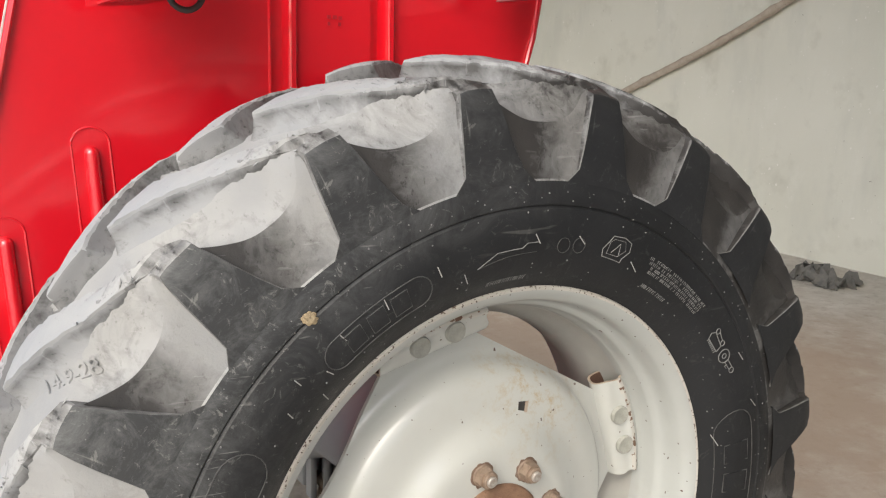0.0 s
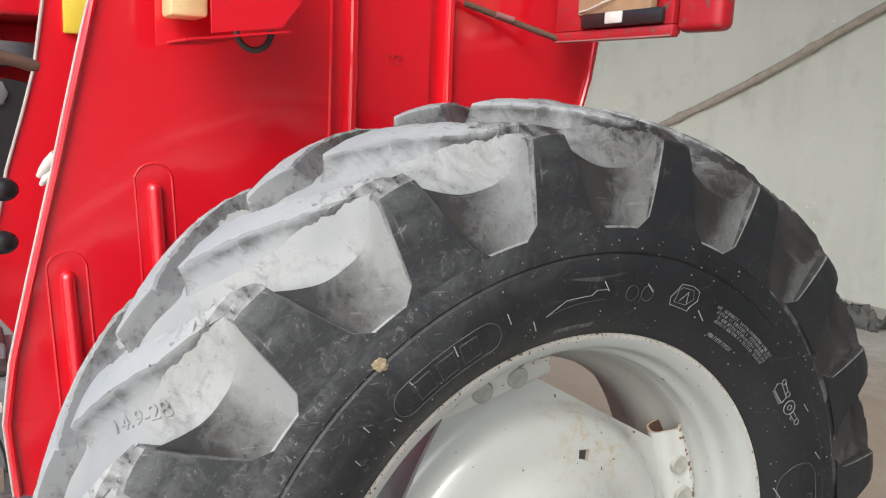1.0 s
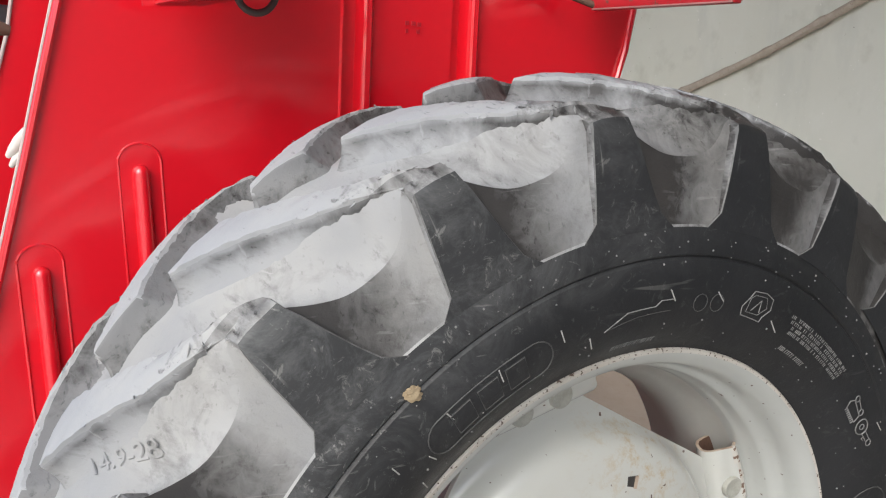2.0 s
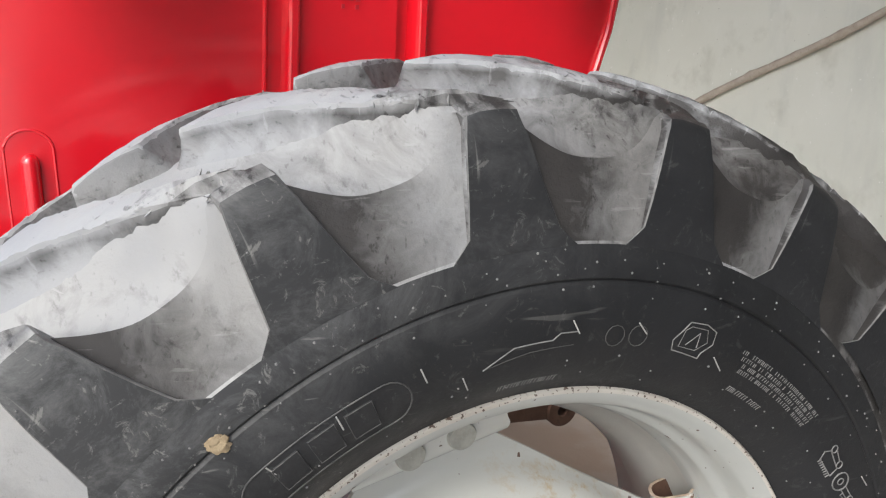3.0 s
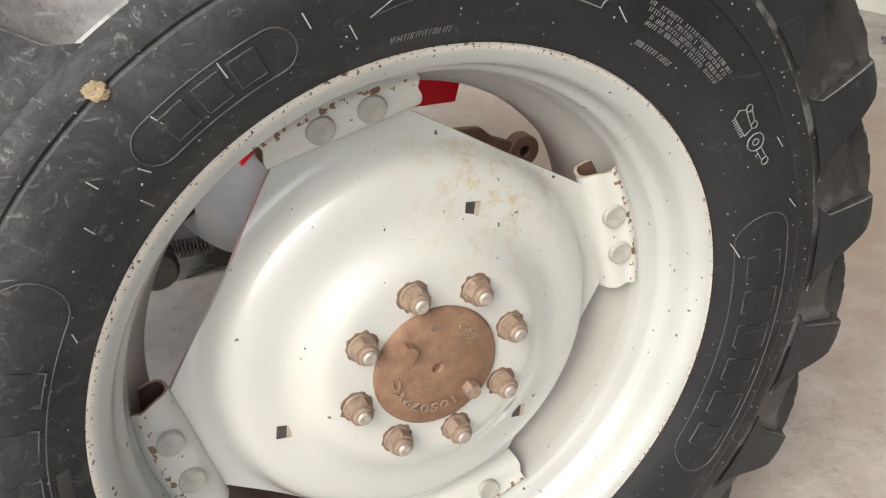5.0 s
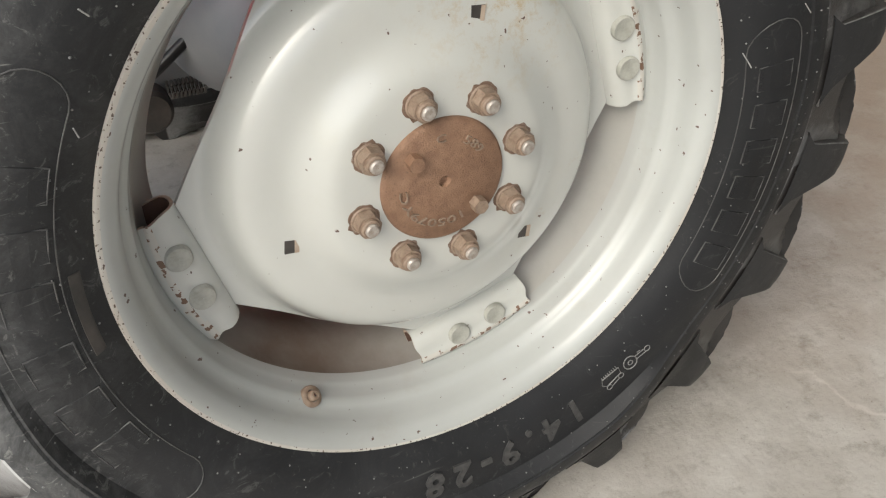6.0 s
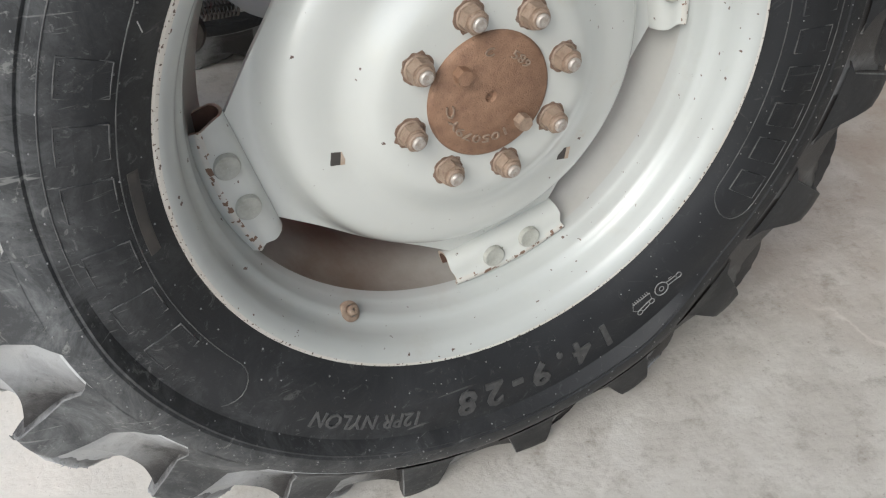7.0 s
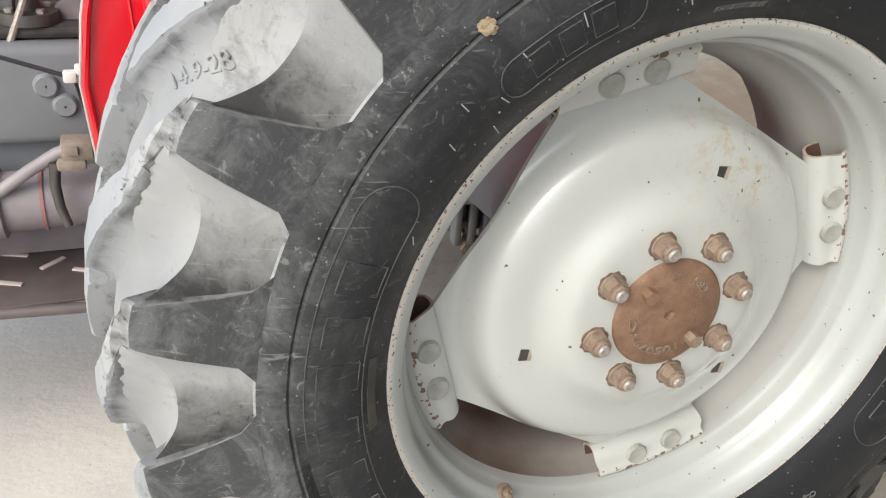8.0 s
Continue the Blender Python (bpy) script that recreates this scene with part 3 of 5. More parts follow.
def lug_mesh(seed):
    """One lug about theta = 0, from the sidewall skirt over the shoulder to the nose past the middle."""
    # outer y, outer r, base y, base r, leading and trailing edge in degrees
    st = [(-0.0228, 0.5275, 0.004, 0.515, 5.9, -7.8), (-0.0224, 0.536, 0.006, 0.520, 4.9, -6.6), (-0.0218, 0.546, 0.010, 0.525, 3.85, -5.5), (-0.0190, 0.572, 0.022, 0.550, 3.4, -4.4), (-0.0150, 0.600, 0.030, 0.570, 3.0, -3.5),
          (-0.0095, 0.626, 0.036, 0.582, 2.6, -2.8), (-0.0055, 0.641, 0.040, 0.586, 2.35, -2.35), (-0.002, 0.6475, 0.043, 0.588, 2.25, -2.25), (0.006, 0.6525, 0.046, 0.589, 2.4, -2.1), (0.014, 0.6565, 0.048, 0.590, 2.6, -1.9)]
    for y in (0.024, 0.032, 0.041, 0.050, 0.059, 0.068, 0.077, 0.086, 0.095, 0.104, 0.113, 0.122, 0.131, 0.139):
        wide = 0.75 * max(0.0, (y - 0.07) / 0.08)
        st.append((y, top_radius(y), y + 0.01 * (1 - y / 0.2), 0.600, 2.4 + lean(y) + wide, -2.3 + lean(y) - wide))
    # the blunt nose, its end wall raked towards the middle groove
    st.append((0.147, top_radius(0.147) - 0.0004, 0.152, 0.600, 3.1 + lean(0.147), -3.0 + lean(0.145)))
    st.append((0.152, top_radius(0.152) - 0.0012, 0.166, 0.602, 2.9 + lean(0.151), -2.8 + lean(0.147)))
    st.append((0.1545, top_radius(0.154) - 0.0040, 0.176, 0.604, 2.6 + lean(0.152), -2.5 + lean(0.148)))
    rnd = random.Random(90 + seed)
    dense = []
    for a, b in zip(st, st[1:]):
        dense.append(a)
        if a[0] >= 0.006:
            dense += [tuple(u + (v - u) * f for u, v in zip(a, b)) for f in (0.34, 0.67)]
    st = dense + [st[-1]]
    rings = []
    for k, (yo, ro, yb, rb, lead, trail) in enumerate(st):
        o = lambda th, f, dr=0.0: (th, ro + (rb - ro) * f + dr, yo + (yb - yo) * f)
        w = lead - trail
        bev = 0.05 if k > 5 else 0.035
        # straight flanks on the skirt, hollow ones that run out over the pocket floor on the tread
        h = max(0.0, min(1.0, (yo - 0.012) / 0.045))
        h = h * h * (3 - 2 * h)
        foot = [(f0 + (f1 - f0) * h, d0 + (d1 - d0) * h) for (f0, d0), (f1, d1) in zip(SKIRT_FLANK, TREAD_FLANK)]
        ring = [o(lead + d, f) for f, d in foot] + [o(lead + 0.02, bev), o(lead - bev * 3.0, 0.0), o(lead - 0.27 * w, -0.012), o(lead - 0.5 * w, -0.02), o(lead - 0.73 * w, -0.012), o(trail + bev * 3.0, 0.0), o(trail - 0.02, bev)]
        ring += [o(trail - d, f) for f, d in reversed(foot)]
        pts = []
        for j, (th, r, y) in enumerate(ring):
            q = Vector((k * 0.3 + seed * 17, j * 0.8, seed * 3.7))
            worn = 0.0014 if 6 <= j <= 12 and k > 6 else 0.0005
            r += worn * noise.noise(q)
            if 7 < k < 17 and 5 <= j <= 13:
                r += 0.0024 * noise.noise(q * 3.3 + Vector((0, j * 1.7, 5))) - 0.0008     # torn rubber at the shoulder
            if j in (6, 7, 11, 12) and k > 6:
                r -= 0.0042 * max(0.0, noise.noise(q * 1.3) - 0.05) ** 1.2 + 0.0004 * noise.noise(q * 4.0) + (rnd.uniform(0.001, 0.003) if rnd.random() < 0.05 else 0.0)
            a = radians(th + (0.12 if k > 6 else 0.04) * noise.noise(q * 2.0 + Vector((3, 9, 1))) + (0.05 if j in (5, 6, 12, 13) and k > 6 else 0.0) * noise.noise(q * 2.5))
            pts.append(Vector((r * math.cos(a), y, r * math.sin(a))))
        rings.append(pts)
    bm = ring_mesh(rings, cap=False)
    # open under the base: drop the faces that close each ring below
    n = len(rings[0])
    bm.verts.ensure_lookup_table()
    hidden = [f for f in bm.faces if {v.index % n for v in f.verts} == {0, n - 1}]
    bmesh.ops.delete(bm, geom=hidden, context="FACES_ONLY")
    bm.verts.ensure_lookup_table()
    last = (len(rings) - 1) * n
    bm.faces.new([bm.verts[last + j] for j in range(n)])
    bm.verts.index_update()
    for f in bm.faces:
        ks = [v.index // n for v in f.verts]
        js = [v.index % n for v in f.verts]
        skirt = max(ks) <= 7
        walls = max(js) <= 6 or min(js) >= 12
        worn_edge = skirt and set(js) in ({6, 7}, {11, 12})
        rubbed = max(ks) <= 13 and not walls
        if worn_edge:
            f.material_index = 4
        elif skirt and not walls:
            f.material_index = 1
        elif rubbed:
            f.material_index = 2
        elif max(js) <= 6:
            f.material_index = 2 if skirt else 5
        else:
            # trailing walls and the nose end take the shade-darkened rubber
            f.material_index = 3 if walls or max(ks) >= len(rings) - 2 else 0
    # crumbs and flaps of torn rubber along the front edge, thickest at the shoulder
    for _ in range(20 if seed % 10 < 3 else 0):
        k = min(int(8 + abs(rnd.gauss(0, 13))), len(rings) - 5)
        c = rings[k][rnd.choice((6, 6, 7, 7, 8, 11))].copy()
        size = rnd.uniform(0.0011, 0.0026) * (1.5 if k < 16 else 1.0)
        turn = Euler((rnd.uniform(0, 6), rnd.uniform(0, 6), rnd.uniform(0, 6))).to_matrix()
        stretch = Vector((rnd.uniform(1.2, 2.8), rnd.uniform(0.5, 1.0), rnd.uniform(0.25, 0.5)))
        tip = [bm.verts.new(c + turn @ (Vector(p) * size * rnd.uniform(0.7, 1.3))) for p in ((stretch.x, 0, 0), (-stretch.x, 0, 0), (0, stretch.y, 0), (0, -stretch.y, 0), (0, 0, stretch.z), (0, 0, -stretch.z))]
        for i, j, m in ((0, 2, 4), (2, 1, 4), (1, 3, 4), (3, 0, 4), (2, 0, 5), (1, 2, 5), (3, 1, 5), (0, 3, 5)):
            bm.faces.new((tip[i], tip[j], tip[m])).material_index = 2 if rnd.random() < 0.5 else 0
    return bm


def soft_foot(me):
    """Turns the normals of a lug's front wall into those of the pocket's floor at its foot, so that the two run together."""
    blend = (1.0, 1.0, 0.80, 0.50, 0.22)
    vs = me.vertices
    wanted = {}
    for i in range(0, len(vs) - 18, 19):
        y = vs[i + 6].co.y
        hollow = ease((y - 0.012) / 0.045)
        if not 0.012 < y < 0.150 or hollow == 0.0:
            continue
        th, yf = LUGS[0] + math.degrees(math.atan2(vs[i + 1].co.z, vs[i + 1].co.x)) + 0.3, vs[i + 1].co.y
        p = [at(t, floor_radius(t, w), w) for t, w in ((th - 0.4, yf), (th + 0.4, yf), (th, yf - 0.003), (th, yf + 0.003))]
        up = (p[1] - p[0]).cross(p[3] - p[2]).normalized()
        up = Matrix.Rotation(radians(LUGS[0]), 3, "Y") @ up
        up = up if up.x > 0 else -up
        for j, w in enumerate(blend):
            wanted[i + j] = vs[i + j].normal.lerp(up, w * hollow).normalized()
    me.normals_split_custom_set([wanted.get(lo.vertex_index, (0, 0, 0)) for lo in me.loops])


def mirrored(bm):
    for v in bm.verts:
        v.co.y = 2 * MID - v.co.y
    return bm


lug_data = []
for side in (0, 1):
    for seed in range(4):
        bm = lug_mesh(seed + 10 * side)
        if side:
            mirrored(bm)
        ob = obj("lug", bm, LUG)
        # the front wall takes less dust colour towards its top, more at its foot
        if not side:
            soft_foot(ob.data)
        wall_tones = (0.0, 0.0, -0.03, -0.11, -0.28, -0.46, -0.20)
        cover = ob.data.attributes.new("dust_tone", "FLOAT", "POINT")
        cover.data.foreach_set("value", [wall_tones[i % 19] + 0.05 * (i % 19) * noise.noise(Vector((i // 19 * 0.16, i % 19 * 0.3, seed * 5.0))) if i % 19 < 7 else 0.0 for i in range(len(ob.data.vertices))])
        ob.data.materials.append(SIDE)
        ob.data.materials.append(FLANK)
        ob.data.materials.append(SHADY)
        ob.data.materials.append(EDGE)
        ob.data.materials.append(SCOOP)
        lug_data.append(ob.data)
        bpy.data.objects.remove(ob)
for side in (0, 1):
    for k, a in enumerate(LUGS):
        lug = under(new("lug", lug_data[side * 4 + (k * 2 % 3 if 62 < a % 360 < 235 else 3)]), tyre, "worn slanted tread lug with dusty top" if not side else "")
        th = (a + 180) % 360 - 180
        fuller = 1 + 0.024 * max(0.0, min(1.0, (62 - th) / 25, (th + 125) / 25))     # less worn towards the rear
        m = Matrix.Translation((0, 0, HUB)) @ Matrix.Rotation(-radians(a + side * STEP / 2), 4, "Y") @ Matrix.Diagonal((fuller, 1, fuller, 1))
        if -172 < th < -36:
            # the lugs of the loaded lower part keep their place in a shape of their own
            lug.data = lug.data.copy()
            for v in lug.data.vertices:
                v.co = loaded(m @ v.co)
        else:
            lug.matrix_basis = m

# ---------------------------------------------------------------- rim
RIM = [(0.020, 0.362), (0.010, 0.372), (0.004, 0.3795), (-0.001, 0.3825), (-0.004, 0.3805), (-0.0035, 0.3765), (0.001, 0.3700), (0.007, 0.3620), (0.016, 0.3575), (0.030, 0.3545), (0.043, 0.3520), (0.049, 0.3475),
       (0.053, 0.3430), (0.060, 0.3405), (0.074, 0.3395), (0.080, 0.3365), (0.085, 0.3345), (0.100, 0.3335), (0.115, 0.3300), (0.130, 0.3200), (0.146, 0.3080), (0.170, 0.3045), (0.200, 0.3045), (0.212, 0.312),
       (0.225, 0.322), (0.285, 0.330), (0.305, 0.350), (0.325, 0.362), (0.334, 0.3805), (0.328, 0.384), (0.312, 0.368)]
rim = part("rim", lathe(RIM, 200), RIMPAINT, tractor, "cream painted steel rim with rust-chipped flange")
rim.data.materials.append(LIP)
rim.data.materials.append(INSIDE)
rim.data.materials.append(RUSTLINE)
for poly in rim.data.polygons:
    c = poly.center
    if math.hypot(c.x, c.z - HUB) > 0.3778 and c.y < 0.02:
        poly.material_index = 3 if c.y > -0.0005 else 1
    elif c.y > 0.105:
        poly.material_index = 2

BRACKETS = (17.0, 105.0, 196.0, 284.8)


def bracket_mesh():
    """A folded mounting channel about theta = 90: rolled inner fold, a shallow trough for the rivets, a ridge welded to the rim."""
    # section in (r, y) on the middle line, from the hidden back leg round the fold and over the face to the rim
    sec = [(0.3180, 0.1320), (0.2960, 0.1325), (0.2860, 0.1310), (0.2800, 0.1270), (0.2768, 0.1205), (0.2758, 0.1130), (0.2775, 0.1055), (0.2812, 0.0990), (0.2865, 0.0940), (0.2930, 0.0908), (0.2990, 0.0898), (0.3050, 0.0893),
           (0.3105, 0.0882), (0.3150, 0.0862), (0.3190, 0.0843), (0.3228, 0.0838), (0.3262, 0.0850), (0.3300, 0.0878), (0.3345, 0.0900)]
    thick = 0.0042
    n = 19
    front, back = [], []
    bm = bmesh.new()
    for i in range(n):
        u = i / (n - 1) * 2 - 1
        rowf, rowb = [], []
        for j, (r, y) in enumerate(sec):
            # the outer edge follows the round rim, the fold stays straight
            k = max(0.0, min(1.0, (r - 0.290) / 0.042)) if j > 8 else 0.0
            half = 0.0900 + 0.0015 * math.sin(j * 0.9)
            x = half * u
            rr = r - k * (r - math.sqrt(max(r * r - x * x, 0.0))) * 0.92
            a, b = sec[max(j - 1, 0)], sec[min(j + 1, len(sec) - 1)]
            t = Vector((b[0] - a[0], b[1] - a[1])).normalized()
            wav = 0.0006 * noise.noise(Vector((x * 40, j * 0.3, 2.0)))
            rowf.append(bm.verts.new((x, y + wav, rr)))
            rowb.append(bm.verts.new((x, y + wav + t.x * thick, rr - t.y * thick)))
        front.append(rowf)
        back.append(rowb)
    m = len(sec)
    for rows, flip in ((front, False), (back, True)):
        for a, b in zip(rows, rows[1:]):
            for j in range(m - 1):
                bm.faces.new((a[j], a[j + 1], b[j + 1], b[j]) if not flip else (a[j], b[j], b[j + 1], a[j + 1])).material_index = 3 if flip else 0
    for f, g in ((front[0], back[0]), (front[-1], back[-1])):
        for j in range(m - 1):
            bm.faces.new((f[j], f[j + 1], g[j + 1], g[j]))
    for j in (0, m - 1):
        for i in range(n - 1):
            bm.faces.new((front[i][j], front[i + 1][j], back[i + 1][j], back[i][j]))
    return bm


def spin(theta):
    """From about theta = 90 at the hub to theta."""
    return Matrix.Translation((0, 0, HUB)) @ Matrix.Rotation(-radians(theta - 90), 4, "Y")


b0 = part("bracket", bracket_mesh(), CREAM, rim, "folded cream mounting bracket with chipped edge")
b0.data.materials.append(CHIP)
b0.data.materials.append(STAINED)
b0.data.materials.append(IRON)
for poly in b0.data.polygons:
    reach = math.hypot(poly.center.x, poly.center.z)
    if poly.material_index == 3:
        continue
    poly.material_index = 1 if reach > 0.3195 and poly.center.y < 0.0862 else 2 if abs(poly.center.x) > 0.0875 else 0
rv0 = part("rivet", lathe([(0.001, 0.0165), (-0.0045, 0.0160), (-0.0062, 0.0148), (-0.0062, 0.0115), (-0.0052, 0.0090), (-0.0052, 0.0003)], 28, 0.0, (0.0, 0.0)), BUTTON, rim)
RIVETS = ((21.5, 10.4), (98.8, 109.9), (189.4, 201.2), (280.1, 291.3))
for k, th in enumerate(BRACKETS):
    ob = b0 if k == 0 else under(new("bracket", b0.data), rim, "folded cream mounting bracket with chipped edge")
    ob.matrix_basis = spin(th)
    for j, a in enumerate(RIVETS[k]):
        rv = rv0 if (k, j) == (0, 0) else under(new("rivet", rv0.data), rim)
        rv.matrix_basis = spin(a) @ Matrix.Translation((0, 0.0893, 0.3040)) @ Matrix.Rotation(radians(4), 4, "X")


def valve():
    """A short capped stem in a collar, pointing in and towards the open side of the rim."""
    collar = lathe([(0.004, 0.0150), (-0.0015, 0.0145), (-0.0030, 0.0120), (-0.0030, 0.0085)], 24, 0.0, (0.0, 0.0))
    stem = lathe([(0.0, 0.0075), (-0.0085, 0.0072), (-0.0100, 0.0055), (-0.0100, 0.0025), (-0.0070, 0.0020)], 18, 0.0, (0.0, 0.0))
    return moved(join(collar, stem), Matrix.Translation((0, 0.0560, 0.3405)) @ Matrix.Rotation(radians(52), 4, "X"))


vs = part("valve_stem", valve(), NUT, rim, "small rusty valve stem")
vs.matrix_basis = spin(-121.9)

# ---------------------------------------------------------------- wheel disc
def disc_outline(th):
    """A square plate with its corners cut, about the bracket angles."""
    lo = max((b for b in BRACKETS if b <= (th - 17) % 360 + 17), default=17)
    hi = min((b for b in BRACKETS if b > (th - 17) % 360 + 17), default=17 + 360)
    m = radians(((th - 17) % 360 + 17) - (lo + hi) / 2)
    chord = 0.2525 / max(math.cos(m), 0.2)
    corner = 0.300 / math.cos(min(abs(radians(((th - 17) % 360 + 17) - lo)), abs(radians(((th - 17) % 360 + 17) - hi))))
    return min(chord, corner)


DISH = [(0.05, 0.0320), (0.100, 0.0320), (0.120, 0.0322), (0.131, 0.0332), (0.141, 0.0370), (0.151, 0.0435), (0.161, 0.0500), (0.171, 0.0550), (0.182, 0.0580), (0.196, 0.0598), (0.206, 0.0612), (0.215, 0.0632), (0.223, 0.0660),
        (0.230, 0.0700), (0.236, 0.0755), (0.2410, 0.0825), (0.2452, 0.0900), (0.2490, 0.0970), (0.2530, 0.1030), (0.2580, 0.1075), (0.2640, 0.1100), (0.2760, 0.1112), (0.3000, 0.1118), (0.3300, 0.1120)]


def dish_y(r):
    for (r0, y0), (r1, y1) in zip(DISH, DISH[1:]):
        if r0 <= r <= r1:
            return y0 + (y1 - y0) * (r - r0) / (r1 - r0)
    return DISH[-1][1]


def disc_mesh():
    """A pressed dome whose flat flange is cut square between the four brackets."""
    steps = 288
    rings = [[at(360 * i / steps, r, y) for i in range(steps)] for r, y in DISH[:17]]
    edge = [disc_outline(360 * i / steps) for i in range(steps)]
    for k in range(1, 15):
        f = (k / 14) ** 1.3
        rings.append([at(360 * i / steps, 0.2452 + (e - 0.2452) * f, dish_y(0.2452 + (e - 0.2452) * f)) for i, e in enumerate(edge)])
    rings.append([at(360 * i / steps, e, dish_y(e) + 0.007) for i, e in enumerate(edge)])
    rings.append([at(360 * i / steps, e - 0.01, dish_y(e) + 0.008) for i, e in enumerate(edge)])
    return ring_mesh(rings)


disc = part("wheel_disc", disc_mesh(), CREAM, tractor, "cream pressed steel wheel disc with small square holes")


def square_hole(theta, r, y):
    """A dark block for the shade in a square punched hole, set in the disc."""
    bm = box(-0.0085, 0.0085, -0.0012, 0.010, -0.0085, 0.0085)
    return moved(bm, spin(theta) @ Matrix.Translation((0, y, r)) @ Matrix.Rotation(radians(theta - 84), 4, "Y"))


for th in (71.8, -163.0, -44.3):
    hole = part("square_hole", square_hole(th, 0.187, 0.0590), DARK, disc, "dark block painted as a square punched hole", False)
    # pale strip: the hole's lit inner side put into a colour
    part("hole_lit_side", moved(box(0.0030, 0.0086, -0.0016, 0.0, -0.0086, 0.0086), spin(th) @ Matrix.Translation((0, 0.0590, 0.187)) @ Matrix.Rotation(radians(th - 84), 4, "Y")), STAINED, hole, "pale strip painted as the lit side of the hole", False)


def hexagon(r, h, chamfer=0.82):
    rings = []
    for y, k in ((0, 1.0), (-h * 0.82, 1.0), (-h, chamfer), (-h, 0.5), (-h, 0.02)):
        ring = []
        for i in range(24):
            a = 2 * math.pi * i / 24
            f = math.cos(math.pi / 6) / math.cos((a % (math.pi / 3)) - math.pi / 6)
            rad = r * f if k == 1.0 else min(r * f, r * (0.93 if k == chamfer else k))
            ring.append(Vector((rad * math.cos(a), y, rad * math.sin(a))))
        rings.append(ring)
    return ring_mesh(rings)


def round_bar(r, y0, y1, steps=20, chamfer=0.0015):
    return ring_mesh([[Vector((k * math.cos(2 * math.pi * i / steps), y, k * math.sin(2 * math.pi * i / steps))) for i in range(steps)] for y, k in ((y0, r), (y1 + chamfer, r), (y1, r - chamfer), (y1, r * 0.05))])


def paint_chip_ring():
    """Bare rusty metal with a ragged outline, where the nut's washer tore the paint."""
    ring = lambda r, y, rag: [Vector(((r + rag * noise.noise(Vector((math.cos(a) * 2.2, math.sin(a) * 2.2, 4.0)))) * math.cos(a), y, (r + rag * noise.noise(Vector((math.cos(a) * 2.2, math.sin(a) * 2.2, 4.0)))) * math.sin(a))) for a in [2 * math.pi * i / 40 for i in range(40)]]
    return ring_mesh([ring(0.0196, 0.0322, 0.0050), ring(0.0191, 0.0314, 0.0050), ring(0.012, 0.0313, 0.0)])


nut0 = part("wheel_nut", join(join(round_bar(0.0168, 0.034, 0.0295, 24), moved(hexagon(0.0156, 0.0150), Matrix.Translation((0, 0.0292, 0)))), round_bar(0.0116, 0.0150, 0.0085, 20, 0.0014)), NUT, disc, "rusty hexagonal wheel nut")
stud0 = part("wheel_stud", round_bar(0.0084, 0.022, 0.0042, 20, 0.0018), STEEL, disc, "worn bright stud end")
chip0 = part("paint_chip", paint_chip_ring(), RUSTLINE, disc, "rusty ring of chipped paint")
for k in range(8):
    th = 105.4 - 45 * k
    n_ = nut0 if k == 0 else under(new("wheel_nut", nut0.data), disc, "rusty hexagonal wheel nut")
    s_ = stud0 if k == 0 else under(new("wheel_stud", stud0.data), disc, "worn bright stud end")
    c_ = chip0 if k == 0 else under(new("paint_chip", chip0.data), disc, "rusty ring of chipped paint")
    n_.matrix_basis = spin(th) @ Matrix.Translation((0, 0, 0.1030)) @ Matrix.Rotation(radians(37 * k), 4, "Y")
    s_.matrix_basis = spin(th) @ Matrix.Translation((0, 0, 0.1030))
    c_.matrix_basis = spin(th) @ Matrix.Translation((0, 0, 0.1030)) @ Matrix.Rotation(radians(83 * k), 4, "Y")

cap = part("hub_cap", lathe([(0.045, 0.0785), (0.030, 0.0785), (0.0265, 0.0770), (0.0245, 0.0740), (0.0245, 0.0075), (0.0265, 0.0060), (0.0300, 0.0055), (0.0305, 0.0005)], 72), RUST, tractor, "round rusty cast hub cover with cast numbers")
for th, rad, y in ((137.0, 0.0560, 0.0245), (-43.5, 0.0570, 0.0245)):
    part("cap_bolt", moved(hexagon(0.0100, 0.0145), spin(th) @ Matrix.Translation((0, y, rad))), RUST if th > 0 else NUT, cap, "small hexagonal bolt head")


def bent_text(body, theta, r0, y, size, squash=1.0, raised=0.0012, spacing=1.0, bold=0.0):
    """Raised writing that runs clockwise round the axle, its tops outward, centred on theta, its feet at r0."""
    cu = bpy.data.curves.new("writing", "FONT")
    cu.body, cu.size, cu.align_x, cu.resolution_u = body, size, "CENTER", 2
    cu.extrude, cu.space_character, cu.offset = raised, spacing, bold
    tmp = new("writing", cu)
    me = bpy.data.meshes.new_from_object(tmp.evaluated_get(bpy.context.evaluated_depsgraph_get()))
    bpy.data.objects.remove(tmp)
    bm = bmesh.new()
    bm.from_mesh(me)
    bpy.data.meshes.remove(me)
    for v in bm.verts:
        x, h, d = v.co
        yy = y(r0 + h) if callable(y) else y
        v.co = at(theta - math.degrees(x * squash / (r0 + size * 0.35)), r0 + h, yy - d)
    return bm


def wall_y(r):
    """The sidewall's outer face at radius r."""
    for (y0, r0), (y1, r1) in zip(SIDEWALL, SIDEWALL[1:]):
        if r0 <= r <= r1:
            return y0 + (y1 - y0) * (r - r0) / (r1 - r0)
    return -0.03


